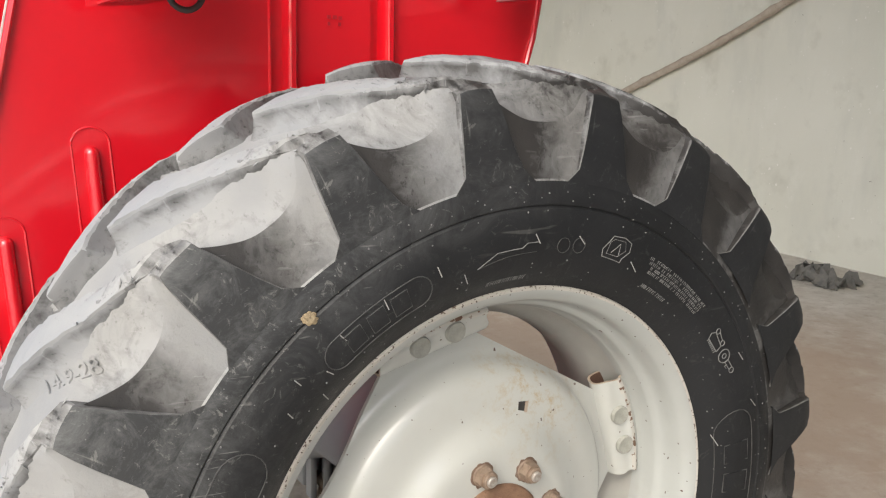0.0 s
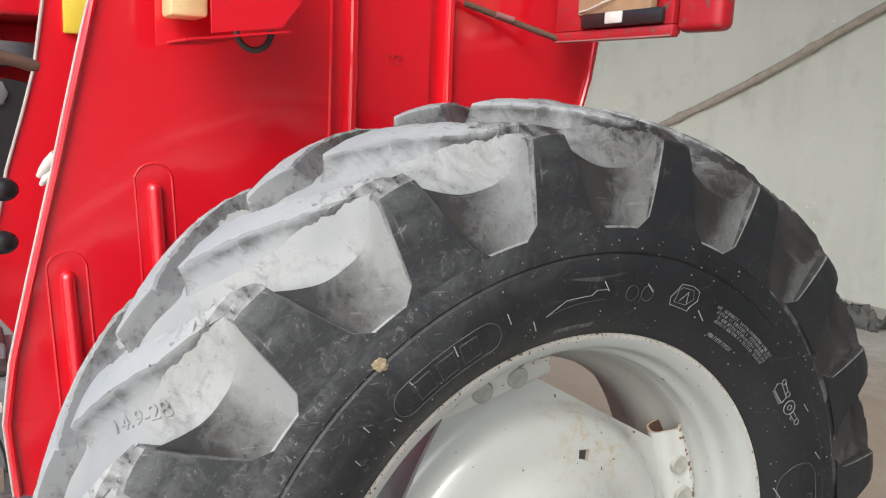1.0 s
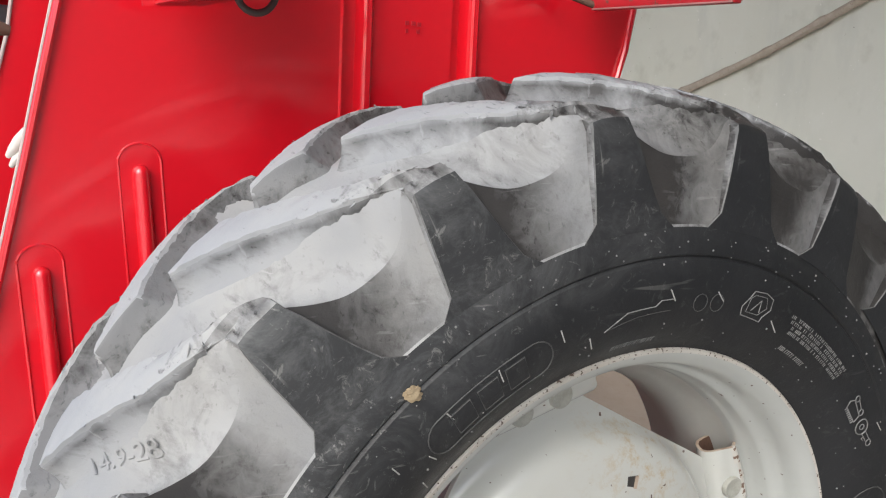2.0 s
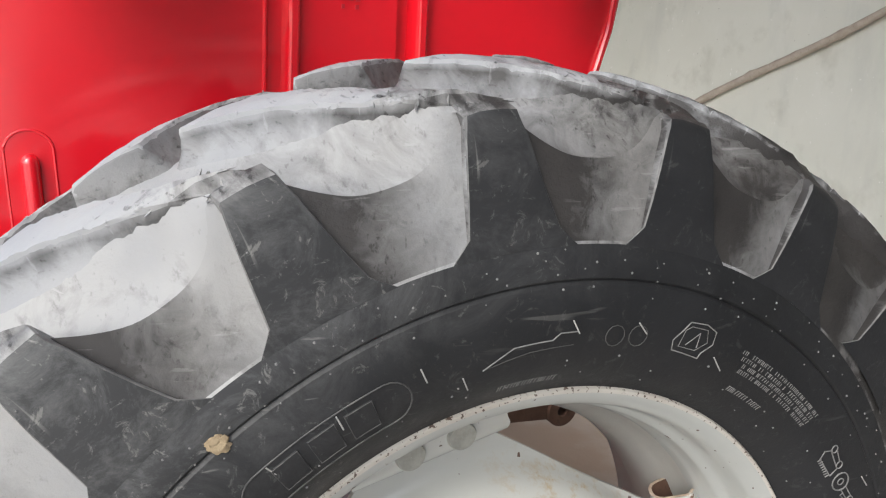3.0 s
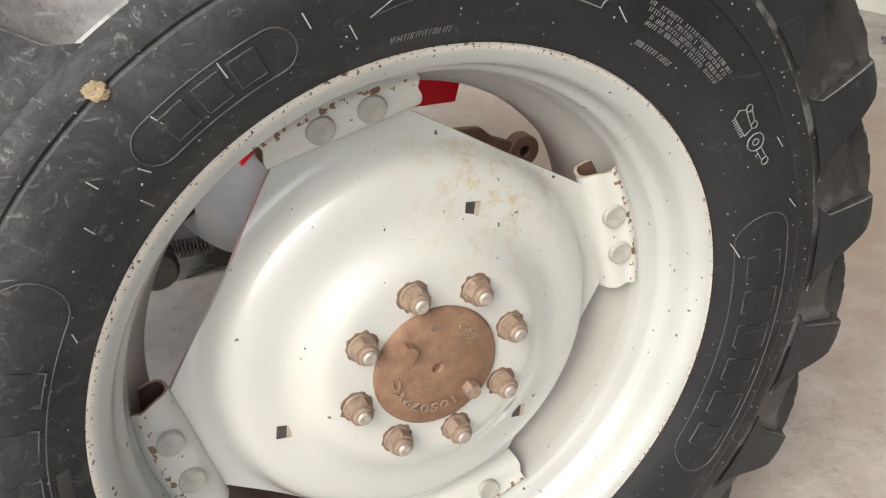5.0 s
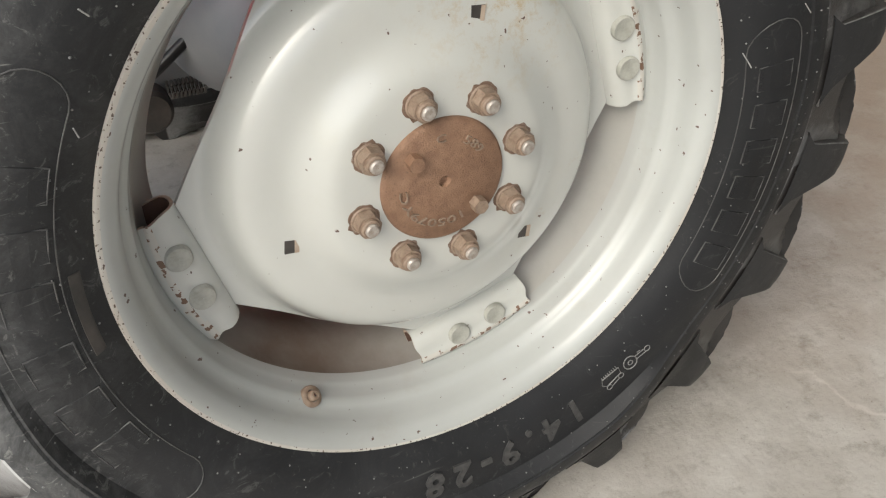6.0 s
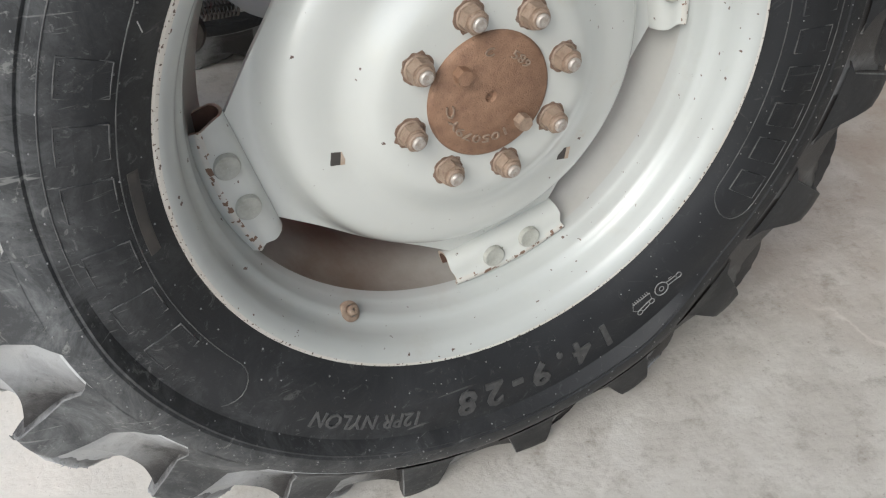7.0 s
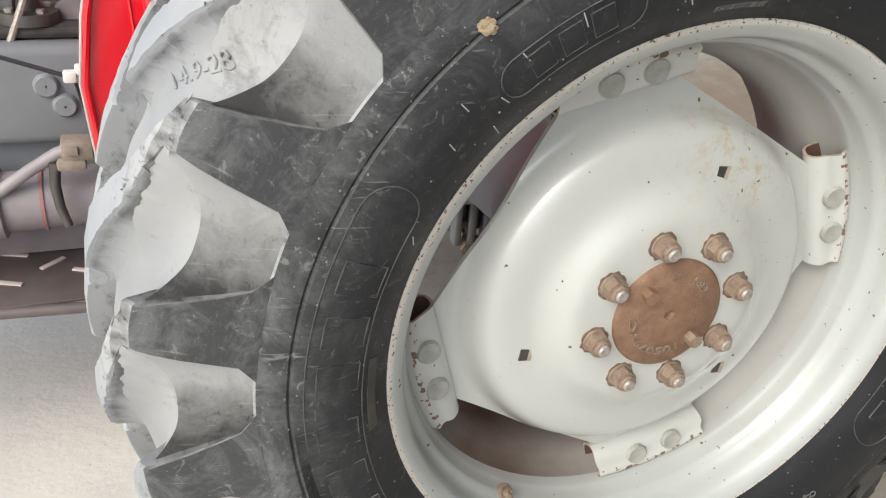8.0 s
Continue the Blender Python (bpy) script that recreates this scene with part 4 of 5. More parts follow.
for body, th, r0, size in (("C", 95, 0.052, 0.014), ("589", 48, 0.050, 0.015), ("105079YC", -121, 0.0485, 0.0150)):
    part("cast_number", bent_text(body, th, r0, 0.0245, size, 1.75 if len(body) > 3 else 1.35, 0.0022), NUT, cap, "raised cast number")
part("size_lettering", bent_text("14.9-28", -81.0, 0.4265, wall_y, 0.058, 1.02, 0.0030, 1.48, 0.0016), SIZEMARK, tyre, "raised size lettering 14.9-28")
part("ply_lettering", bent_text("12PR NYLON", -116, 0.441, wall_y, 0.034, 0.86, 0.0020, 1.0, 0.0004), LETTER, tyre, "raised lettering 12PR NYLON")


# ---------------------------------------------------------------- fender
PANEL = 0.56


def fender_panel(y, shift=0.0, front=None):
    edge = [(-0.525, 1.60), (-0.532, 1.451), (-0.545, 1.400), (-0.568, 1.299), (-0.591, 1.196), (-0.632, 1.023), (-0.660, 0.899), (-0.672, 0.80), (-0.662, 0.68), (-0.60, 0.66)]
    low = [(-0.45, 0.76), (0.295, 0.78)]
    rear = [(0.312, 0.86), (0.335, 1.00), (0.362, 1.18), (0.385, 1.28), (0.400, 1.334), (0.413, 1.380), (0.424, 1.451), (0.43, 1.60)]
    return [(x + shift, z) for x, z in edge + low + rear]


def along(points, z):
    for (x0, z0), (x1, z1) in zip(points, points[1:]):
        if min(z0, z1) <= z <= max(z0, z1) and z0 != z1:
            return x0 + (x1 - x0) * (z - z0) / (z1 - z0)
    return points[-1][0]


def pressed_sheet():
    """The panel with its two pressed grooves and ridges, 3 mm thick."""
    o = fender_panel(PANEL)
    left, right = o[:8], [(0.289, 0.77)] + o[12:]
    form = [(-0.152, 0.0), (-0.1500, -0.0035), (-0.1480, -0.0035), (-0.1460, 0.0030), (-0.1430, 0.0050), (-0.1240, 0.0050), (-0.1210, 0.0), (-0.1185, -0.0085), (-0.1150, -0.0105), (-0.1070, -0.0105), (-0.1035, -0.0085), (-0.0995, 0.0),
            (0.0, 0.0012), (0.0440, 0.0), (0.0465, 0.0080), (0.0500, 0.0110), (0.0660, 0.0110), (0.0690, 0.0060), (0.0720, -0.0080), (0.0760, -0.0110), (0.0840, -0.0110), (0.0880, -0.0085), (0.0930, 0.0)]
    bm = bmesh.new()
    sheets = []
    for back in (0.0, 0.003):
        rows = []
        for k in range(33):
            z = 0.775 + 0.825 * k / 32
            xl, xr = along(left, z), along(right, z)
            cols = [(xl + (form[0][0] - xl) * i / 10, 0.0) for i in range(10)] + form + [(form[-1][0] + (xr - form[-1][0]) * i / 8, 0.0) for i in range(1, 9)]
            rows.append([bm.verts.new((x, PANEL + back + y * 1.5 + 0.0022 * noise.noise(Vector((x * 5, z * 5, 0))), z)) for x, y in cols])
        for a, b in zip(rows, rows[1:]):
            for i in range(len(a) - 1):
                bm.faces.new((a[i], a[i + 1], b[i + 1], b[i]))
        sheets.append(rows)
    f, g = sheets
    for i in range(len(f[0]) - 1):
        bm.faces.new((f[0][i], f[0][i + 1], g[0][i + 1], g[0][i]))
        bm.faces.new((f[-1][i], f[-1][i + 1], g[-1][i + 1], g[-1][i]))
    return bm


fender = part("fender", join(pressed_sheet(), prism([(-0.672, 0.800), (-0.668, 0.74), (-0.662, 0.68), (-0.60, 0.66), (-0.45, 0.70), (-0.34, 0.800)], PANEL, PANEL + 0.003)), RED, tractor, "glossy red sheet-metal fender with pressed ribs")


def rim_strip(points, y0, r):
    return tube([(x, y0, z) for x, z in points], r, 8)


part("fender_edge", rim_strip(fender_panel(PANEL)[:9], PANEL - 0.004, 0.006), RED, fender, "rolled red fender edge")
part("edge_trim", rim_strip([(x - 0.007, z) for x, z in fender_panel(PANEL)[:9]], PANEL - 0.004, 0.0024), RIMEDGE, fender, "pale worn edge of the fender")
part("rear_edge", rim_strip([(x, z) for x, z in fender_panel(PANEL)[-8:]], PANEL - 0.004, 0.006), RED, fender)


def pressed_rib(x, z_top, lean, half=0.029, bar=0.0115, length=0.35):
    outline = []
    for k in range(13):
        a = math.pi * k / 12
        outline.append((half * math.cos(a), half * math.sin(a) * 0.9))
    loop = [(half, -length)] + outline + [(-half, -length)]
    m = Matrix.Translation((x, PANEL, z_top - half)) @ Matrix.Rotation(lean, 4, "Y")
    wire_ = moved(tube([(u, -0.0003, w) for u, w in loop], 0.0022, 6), m)
    caps = [(bar * math.sin(k / 5 * math.pi / 2), bar * (1 - math.cos(k / 5 * math.pi / 2))) for k in range(6)]
    rod = moved(ring_mesh([[Vector((r * math.cos(2 * math.pi * i / 14), -0.0035 + r * 1.05 * math.sin(2 * math.pi * i / 14), -0.004 - d)) for i in range(14)] for r, d in caps + [(bar, length)]]), m)
    return join(wire_, rod)


part("rib", pressed_rib(-0.4490, 1.208, radians(-3.5)), RED, fender)
part("rib", pressed_rib(-0.5810, 1.0705, radians(-3.5)), RED, fender)


for k, (x, z, w) in enumerate(((-0.041, 1.398, 0.006), (-0.030, 1.398, 0.007), (-0.019, 1.397, 0.006), (-0.040, 1.386, 0.004), (-0.020, 1.386, 0.005))):
    part("stamped_mark", box(x, x + w, PANEL - 0.0012, PANEL + 0.001, z - 0.003, z + 0.003), WORNRED, fender, "tiny stamped mark", False)


# ---------------------------------------------------------------- relief on the sidewall


def stroke(pts, w=0.0011, lift=0.0006):
    """A raised line over the sidewall through (theta, r) points."""
    full = []
    for (t0, r0), (t1, r1) in zip(pts, pts[1:]):
        n = max(1, int(abs(t1 - t0) / 1.5))
        full += [(t0 + (t1 - t0) * i / n, r0 + (r1 - r0) * i / n) for i in range(n)]
    full.append(pts[-1])
    return tube([at(t, r, wall_y(r) - lift * 0.8) for t, r in full], w * 0.6, 6)


def band(t0, t1, r0, r1):
    """The outline of a long raised panel with round ends."""
    rm, h = (r0 + r1) / 2, (r1 - r0) / 2
    k = math.degrees(h / rm)
    pts = [(t0 + k - k * math.sin(math.pi * i / 10), rm - h * math.cos(math.pi * i / 10)) for i in range(11)]
    pts += [(t1 - k + k * math.sin(math.pi * i / 10), rm + h * math.cos(math.pi * i / 10)) for i in range(11)]
    return stroke(pts + [pts[0]], 0.0013)


def slab(theta, r, deg, h, raised=0.0016):
    """A plain low block, where a mark is moulded."""
    bm = bmesh.new()
    n = 6
    ts = [theta - deg / 2 - 0.12] + [theta - deg / 2 + deg * i / n for i in range(n + 1)] + [theta + deg / 2 + 0.12]
    rs = [r - h / 2 - 0.001, r - h / 2, r - h / 6, r + h / 6, r + h / 2, r + h / 2 + 0.001]
    grid = [[bm.verts.new(at(t, rr, wall_y(rr) - (raised if 0 < i < 5 and 0 < k < n + 2 else -0.0006))) for i, rr in enumerate(rs)] for k, t in enumerate(ts)]
    for a, b in zip(grid, grid[1:]):
        for i in range(5):
            bm.faces.new((a[i], a[i + 1], b[i + 1], b[i]))
    return bm


for t0, t1, r0, r1 in ((148.5, 219.0, 0.417, 0.481), (111.0, 132.0, 0.417, 0.458), (-34.5, 18.0, 0.403, 0.476)):
    part("raised_panel", band(t0, t1, r0, r1), LETTER, tyre, "long raised panel outline moulded in the sidewall")


def moulded_block(theta, r, deg, h, ribbed=True):
    """A plain low block with a fine raised outline and ribs, where a mark is moulded."""
    ob = part("moulded_block", slab(theta, r, deg, h), SIDE, tyre, "plain raised block moulded in the sidewall", False)
    a, b = theta - deg / 2, theta + deg / 2
    part("outline", stroke([(a, r - h / 2), (b, r - h / 2), (b, r + h / 2), (a, r + h / 2), (a, r - h / 2)], 0.0015 if ribbed else 0.0009, 0.0019), LETTER, ob)
    if not ribbed:
        return
    tagged(part("ribs", join(*[stroke([(a + (b - a) * k / 9, r - h * 0.44), (a + (b - a) * k / 9, r + h * 0.44)], 0.0007, 0.0019) for k in range(1, 9)]), SIDE, ob, "fine moulded ribs"), kind="stuff")


for th in (161.7, 169.6, 177.0, 186.7, 195.2, 203.4):
    moulded_block(th, 0.446, 4.6, 0.046)
for th in (117.0, 121.5, 126.0):
    moulded_block(th, 0.438, 3.2, 0.026, False)
for th in (8.0, 1.0, -6.0, -13.0, -20.0, -27.0):
    moulded_block(th, 0.440, 4.4, 0.046)

# a slot in the sidewall, drawn as a dark raised strip
part("slot_strip", slab(181.8, 0.405, 13.5, 0.010, 0.0016), DARK, tyre, "dark raised strip standing for a slot")
# thin rubber whiskers left by the mould
WHISKERS = [(109.3, .456, 109.0, .441), (104.7, .430, 104.1, .415), (90.5, .461, 89.5, .448), (81.3, .458, 79.8, .448), (67.8, .441, 65.5, .431), (119.3, .456, 119.3, .441), (127.7, .457, 127.4, .446), (132.7, .435, 132.3, .424),
            (136.7, .461, 136.7, .450), (135.7, .414, 135.8, .399), (141.1, .441, 141.3, .431), (154.4, .410, 155.7, .403), (13.8, .399, 10.7, .408), (18.3, .480, 16.2, .490), (27.8, .481, 29.9, .477)]
for a, b, c, d in WHISKERS:
    part("rubber_whisker", stroke([(a, b), (c, d)], 0.0012, 0.0014), WHISKER, tyre)


def pips():
    """Tiny moulding pips scattered in rows over the sidewall."""
    rnd = random.Random(5)
    bms = []
    for r, gap in ((0.400, 7.5), (0.412, 11.0), (0.425, 13.0), (0.487, 6.0), (0.503, 5.2), (0.512, 6.3), (0.520, 5.0)):
        t = rnd.uniform(0, gap)
        while t < 360:
            rr = r + rnd.uniform(-0.006, 0.006)
            n = bmesh.new()
            bmesh.ops.create_icosphere(n, subdivisions=1, radius=rnd.uniform(0.0008, 0.0015))
            bms.append(moved(n, Matrix.Translation(loaded(at(t, rr, wall_y(rr))))))
            t += gap * rnd.uniform(0.6, 1.5)
    for a in LUGS:
        for _ in range(4):
            th, r = a + rnd.uniform(-2.5, 2.5), rnd.uniform(0.535, 0.625)
            n = bmesh.new()
            bmesh.ops.create_icosphere(n, subdivisions=1, radius=rnd.uniform(0.0007, 0.0013))
            bms.append(moved(n, Matrix.Translation(loaded(at(th, r, -0.0228 + (r - 0.53) * 0.11)))))
    return join(*bms)


tagged(part("pip_moulding", pips(), MARK, tyre, "tiny pale moulding pips"), kind="stuff")

# direction arrow, maker's shield, small rings, rows of small print, an implement sign
part("arrow_mark", stroke([(102.1, .430), (98.0, .444), (93.0, .444), (92.0, .450), (89.6, .450)], 0.0011), MARK, tyre, "raised direction arrow")
part("arrow_mark", stroke([(102.1, .430), (96.0, .436), (90.0, .437)], 0.0007), LETTER, tyre)
SHIELD = [(75.0, .436), (75.4, .446), (74.3, .458), (73.6, .467), (71.0, .469), (69.2, .465), (69.0, .452), (70.2, .440), (70.3, .434)]
part("shield_mark", join(stroke(SHIELD + SHIELD[:1], 0.0011), stroke([(74.0, .458), (73.2, .463), (70.6, .464), (70.0, .452), (71.4, .441), (74.2, .441), (74.0, .458)], 0.0007),
                         stroke([(73.2, .444), (71.6, .459), (71.3, .444)], 0.0009)), MARK, tyre, "raised shield-shaped mark")
for th, r in ((84.3, 0.444), (80.9, 0.445)):
    part("ring_mark", stroke([(th + 1.35 * math.cos(a * math.pi / 6), r + 0.0105 * math.sin(a * math.pi / 6)) for a in range(13)], 0.0008), LETTER, tyre)


def print_row(t0, t1, r, h, seed):
    """A row of tiny upright bars in place of small print."""
    rnd = random.Random(seed)
    bms, t = [], t0
    while t > t1:
        w = rnd.uniform(0.25, 0.6)
        if rnd.random() > 0.14:
            bms.append(stroke([(t, r - h / 2), (t - 0.08, r + h / 2)], 0.0006, 0.0004))
            if rnd.random() > 0.4:
                bms.append(stroke([(t, r + h / 2), (t - w * 0.6, r + h / 2)], 0.0005, 0.0004))
        t -= w
    return join(*bms)


for k, r in enumerate((0.4585, 0.4520, 0.4455, 0.4390)):
    tagged(part("small_print", print_row(63.5 - 0.3 * k, 45.0 + 0.3 * k, r, 0.0042, 40 + k), MARK, tyre, "row of tiny moulded print"), kind="stuff")
tagged(part("small_print", print_row(62.0, 54.5, 0.419, 0.005, 50), MARK, tyre, "row of tiny moulded print"), kind="stuff")
tagged(part("small_print", print_row(99.5, 91.0, 0.4005, 0.006, 51), MARK, tyre, "row of tiny moulded print"), kind="stuff")


def implement_sign(t, r, flip=1.0):
    """A raised implement sign: a wheel with a towing bar and a toothed box."""
    ring_ = lambda c, h, a, b: [(t + flip * (c + a * math.cos(k * math.pi / 7)), r + h + b * math.sin(k * math.pi / 7)) for k in range(15)]
    p = lambda *pts: [(t + flip * u, r + h) for u, h in pts]
    bms = [stroke(ring_(0, 0, 1.45, 0.0115), 0.0015), stroke(ring_(0, 0, 0.5, 0.004), 0.0013)]
    # a box with a comb of short teeth and two small rollers
    bms += [stroke(p((2.3, -0.010), (6.3, -0.012), (6.9, -0.003), (6.2, 0.004), (2.6, 0.001), (2.3, -0.010)), 0.0013), stroke(ring_(2.9, 0.006, 0.55, 0.0045), 0.0012), stroke(ring_(5.9, 0.009, 0.55, 0.0045), 0.0012), stroke(p((3.4, 0.008), (5.4, 0.011)), 0.0011)]
    bms += [stroke(p((2.6 + 0.5 * i, -0.0105), (2.65 + 0.5 * i, -0.0155)), 0.0012) for i in range(8)]
    # a towing bar with an eye
    bms += [stroke(p((-1.3, 0.004), (-3.6, 0.007)), 0.0012), stroke(p((-1.3, -0.003), (-3.5, 0.0)), 0.0012), stroke(ring_(-4.1, 0.004, 0.6, 0.0048), 0.0012), stroke(p((-2.2, -0.001), (-2.3, -0.006), (-3.0, -0.004)), 0.0010)]
    return join(*bms)


part("implement_sign", implement_sign(31.9, 0.4480, 1.0), MARK, tyre, "raised wheel and implement sign")
part("implement_sign", implement_sign(-52.2, 0.4430, -1.0), MARK, tyre, "raised wheel and implement sign")


def foot_radius(theta, y):
    """How high the hollow foot of the lug behind a point lies."""
    edge = max(a for a in LUGS if a + 2.4 + lean(y) < theta + 360) if theta < 0 else max(a for a in LUGS if a + 2.4 + lean(y) < theta)
    d = theta - edge - 2.4 - lean(y)
    for (f1, d1), (f0, d0) in zip(TREAD_FLANK, TREAD_FLANK[1:]):
        if d0 <= d <= d1:
            return top_radius(y) + (0.600 - top_radius(y)) * (f0 + (f1 - f0) * (d - d0) / (d1 - d0))
    return 0.0


def pocket_text():
    """The size moulded on the floor of one tread pocket, reading across the tyre."""
    cu = bpy.data.curves.new("writing", "FONT")
    cu.body, cu.size, cu.align_x, cu.extrude, cu.resolution_u = "14.9-28", 0.0195, "CENTER", 0.0009, 2
    tmp = new("writing", cu)
    me = bpy.data.meshes.new_from_object(tmp.evaluated_get(bpy.context.evaluated_depsgraph_get()))
    bpy.data.objects.remove(tmp)
    bm = bmesh.new()
    bm.from_mesh(me)
    bpy.data.meshes.remove(me)
    ca, sa = math.cos(radians(39)), math.sin(radians(39))
    for v in bm.verts:
        x, h, d = v.co
        x *= 1.65
        across, along = x * ca - h * sa, x * sa + h * ca
        y, th = 0.070 - across, 150.4 - math.degrees(along / 0.62)
        v.co = at(th, max(tread_radius(th, y), foot_radius(th, y)) + d + 0.0010, y)
    return bm


part("pocket_lettering", pocket_text(), TREAD, tyre, "raised size lettering 14.9-28 in a tread pocket")


def mud():
    bm = bmesh.new()
    bmesh.ops.create_icosphere(bm, subdivisions=4, radius=0.0095)
    for v in bm.verts:
        v.co *= 1 + 0.45 * noise.noise(v.co * 140) + 0.35 * noise.noise(v.co * 420)
        v.co.y *= 0.35
        v.co.z *= 0.75
    return moved(bm, Matrix.Translation(at(129.2, 0.498, -0.030)))


tagged(obj("mud_clod", mud(), STRAW), "small dried clod of straw and mud stuck on the tyre", "mud")

# ---------------------------------------------------------------- lamps on the fender
housing = part("side_lamp", join(prism([(-0.410, 1.60), (-0.407, 1.402), (-0.306, 1.417), (-0.264, 1.475), (-0.264, 1.60)], 0.350, 0.353), prism([(-0.462, 1.60), (-0.458, 1.386), (-0.385, 1.392), (-0.300, 1.410), (-0.264, 1.475), (-0.264, 1.60)], 0.470, 0.473),
                                 moved(box(-0.075, 0.075, -0.060, 0.060, -0.0015, 0.0015), Matrix.Translation((-0.368, 0.412, 1.402)) @ Matrix.Rotation(radians(-8), 4, "Y"))), RED, tractor, "red sheet-metal side lamp housing", False)
part("lens", box(-0.452, -0.400, 0.395, 0.462, 1.425, 1.60, 0.006), LENS, housing, "faded yellow lamp lens")
part("hook", tube([(-0.327 + 0.027 * math.cos(math.pi * (1 + i / 12)), 0.42, 1.416 + 0.030 * math.sin(math.pi * (1 + i / 12))) for i in range(13)], 0.0048, 10), DARK, housing, "dark iron hook")
rear = part("rear_lamp", join(box(0.281, 0.297, 0.188, 0.500, 1.440, 1.460, 0.003), box(0.281, 0.297, 0.425, 0.500, 1.460, 1.62, 0.003), box(0.281, 0.297, 0.188, 0.212, 1.460, 1.62, 0.003), box(0.297, 0.300, 0.19, 0.50, 1.445, 1.62)), WORNRED, tractor, "red rear lamp bracket with worn edges")
part("end_cover", box(0.284, 0.322, 0.094, 0.187, 1.446, 1.66, 0.014, 4), WORNRED, rear, "rounded red end cover")
part("worn_edge", box(0.279, 0.2815, 0.190, 0.498, 1.4405, 1.4435, 0.001), FADED, rear, "worn pale lower edge")
part("bulb_board", box(0.276, 0.290, 0.236, 0.428, 1.486, 1.545, 0.002), CARD, rear, "brown bulb board")
part("rubber_strip", box(0.272, 0.292, 0.206, 0.415, 1.462, 1.488, 0.005), BLACK, rear, "black rubber strip")
part("wire_end", tube([(0.274, 0.42, 1.492), (0.270, 0.39, 1.494), (0.270, 0.35, 1.504), (0.274, 0.32, 1.510)], 0.0016, 6), WHITE, rear)
part("paint_blob", box(0.2695, 0.274, 0.300, 0.345, 1.467, 1.487, 0.003), WHITE, rear)
part("bulb_socket", moved(lathe([(0.0, 0.002), (0.0, 0.012), (0.006, 0.014)], 16, 0, (0, 0)), Matrix.Translation((0.274, 0.262, 1.520)) @ Matrix.Rotation(radians(-90), 4, "Z")), DARK, rear)
part("stay_rod", tube([(0.105, 0.545, 1.502), (0.20, 0.530, 1.476), (0.284, 0.497, 1.449)], 0.006, 10), IRON, rear, "rusty stay rod")
part("paint_patch", tube([(0.165, 0.5305, 1.4865), (0.185, 0.527, 1.4815), (0.20, 0.5235, 1.478)], 0.0058, 10), FADED, rear)

# ---------------------------------------------------------------- the far side of the tractor
FAR = 1.30
far_outline = [(-0.53, 1.72), (-0.546, 1.507), (-0.569, 1.357), (-0.596, 1.256), (-0.633, 1.129), (-0.662, 0.98), (-0.672, 0.80), (-0.60, 0.70), (0.30, 0.78), (0.43, 1.45), (0.43, 1.72)]
far = part("fender", prism(far_outline, FAR, FAR + 0.004), RED, tractor, "far red sheet-metal fender", False)
part("edge_trim", rim_strip([(x, z) for x, z in far_outline[:7]], FAR - 0.003, 0.004), RIMEDGE, far, "grey worn edge of the far fender")
part("reflector", box(-0.506, -0.425, FAR - 0.022, FAR - 0.001, 1.437, 1.53, 0.004), YELLOW, far, "yellow plastic reflector box")
tyre_far = under(new("tyre", tyre.data), tractor, "far black tractor tyre")
tyre_far.matrix_basis = Matrix.Translation((0, 1.56, 0))
rim_far = under(new("rim", rim.data), tractor, "far cream rim")
rim_far.matrix_basis = Matrix.Translation((0, 1.56, 0))

gear = part("gearbox", join(box(-1.70, 0.30, 0.80, 1.12, 0.46, 0.80, 0.03, 3), box(-1.72, -0.60, 0.765, 0.82, 0.63, 0.80, 0.018, 3)), GEAR, tractor, "grey painted gearbox casting")
part("axle_housing", join(lathe([(0.125, 0.06), (0.16, 0.085), (0.30, 0.085), (0.34, 0.105), (0.36, 0.105), (0.37, 0.085), (0.56, 0.10), (0.64, 0.135), (0.70, 0.165), (0.73, 0.182), (0.75, 0.188), (0.80, 0.19)], 56), lathe([(1.10, 0.17), (1.14, 0.14), (1.3, 0.10), (1.6, 0.085), (1.7, 0.05)], 40)), GEAR, tractor, "grey axle housing with flanges")
for k in range(5):
    part("gearbox_bolt", moved(hexagon(0.009, 0.008), Matrix.Translation((-1.22 + 0.095 * k, 0.766, 0.785))), DARK, gear)
for x, z in ((-0.740, 0.735), (-0.715, 0.70)):
    part("gearbox_boss", moved(lathe([(0, 0.002), (0, 0.016), (0.004, 0.020), (0.02, 0.022)], 24, 0, (0, 0)), Matrix.Translation((x, 0.755, z))), GEAR, gear)
part("starter_body", tube([(-1.10, 0.745, 0.535), (-0.832, 0.745, 0.540), (-0.828, 0.745, 0.540), (-0.70, 0.745, 0.543), (-0.60, 0.745, 0.545)], [0.062, 0.062, 0.052, 0.052, 0.052], 28), MAUVE, tractor, "dusty mauve-grey starter body")
part("starter_band", lathe([(0.0, 0.053), (0.0, 0.055), (0.006, 0.055), (0.006, 0.053)], 28, 0, (0, 0)), FADED, tractor, "thin faded red band").matrix_basis = Matrix.Translation((-0.765, 0.745, 0.542)) @ Matrix.Rotation(radians(90), 4, "Z")
top_cover = part("top_cover", join(box(-1.5, -0.66, 0.80, 1.10, 0.80, 0.822, 0.010), moved(lathe([(0.0, 0.002), (0.0, 0.016), (0.004, 0.018), (0.020, 0.020), (0.022, 0.046), (0.034, 0.048), (0.040, 0.048)], 36, 0, (0, 0)), Matrix.Translation((-0.755, 0.84, 0.862)) @ Matrix.Rotation(radians(-90), 4, "X"))), DARK, tractor, "greasy dark gearbox top cover with round flange")
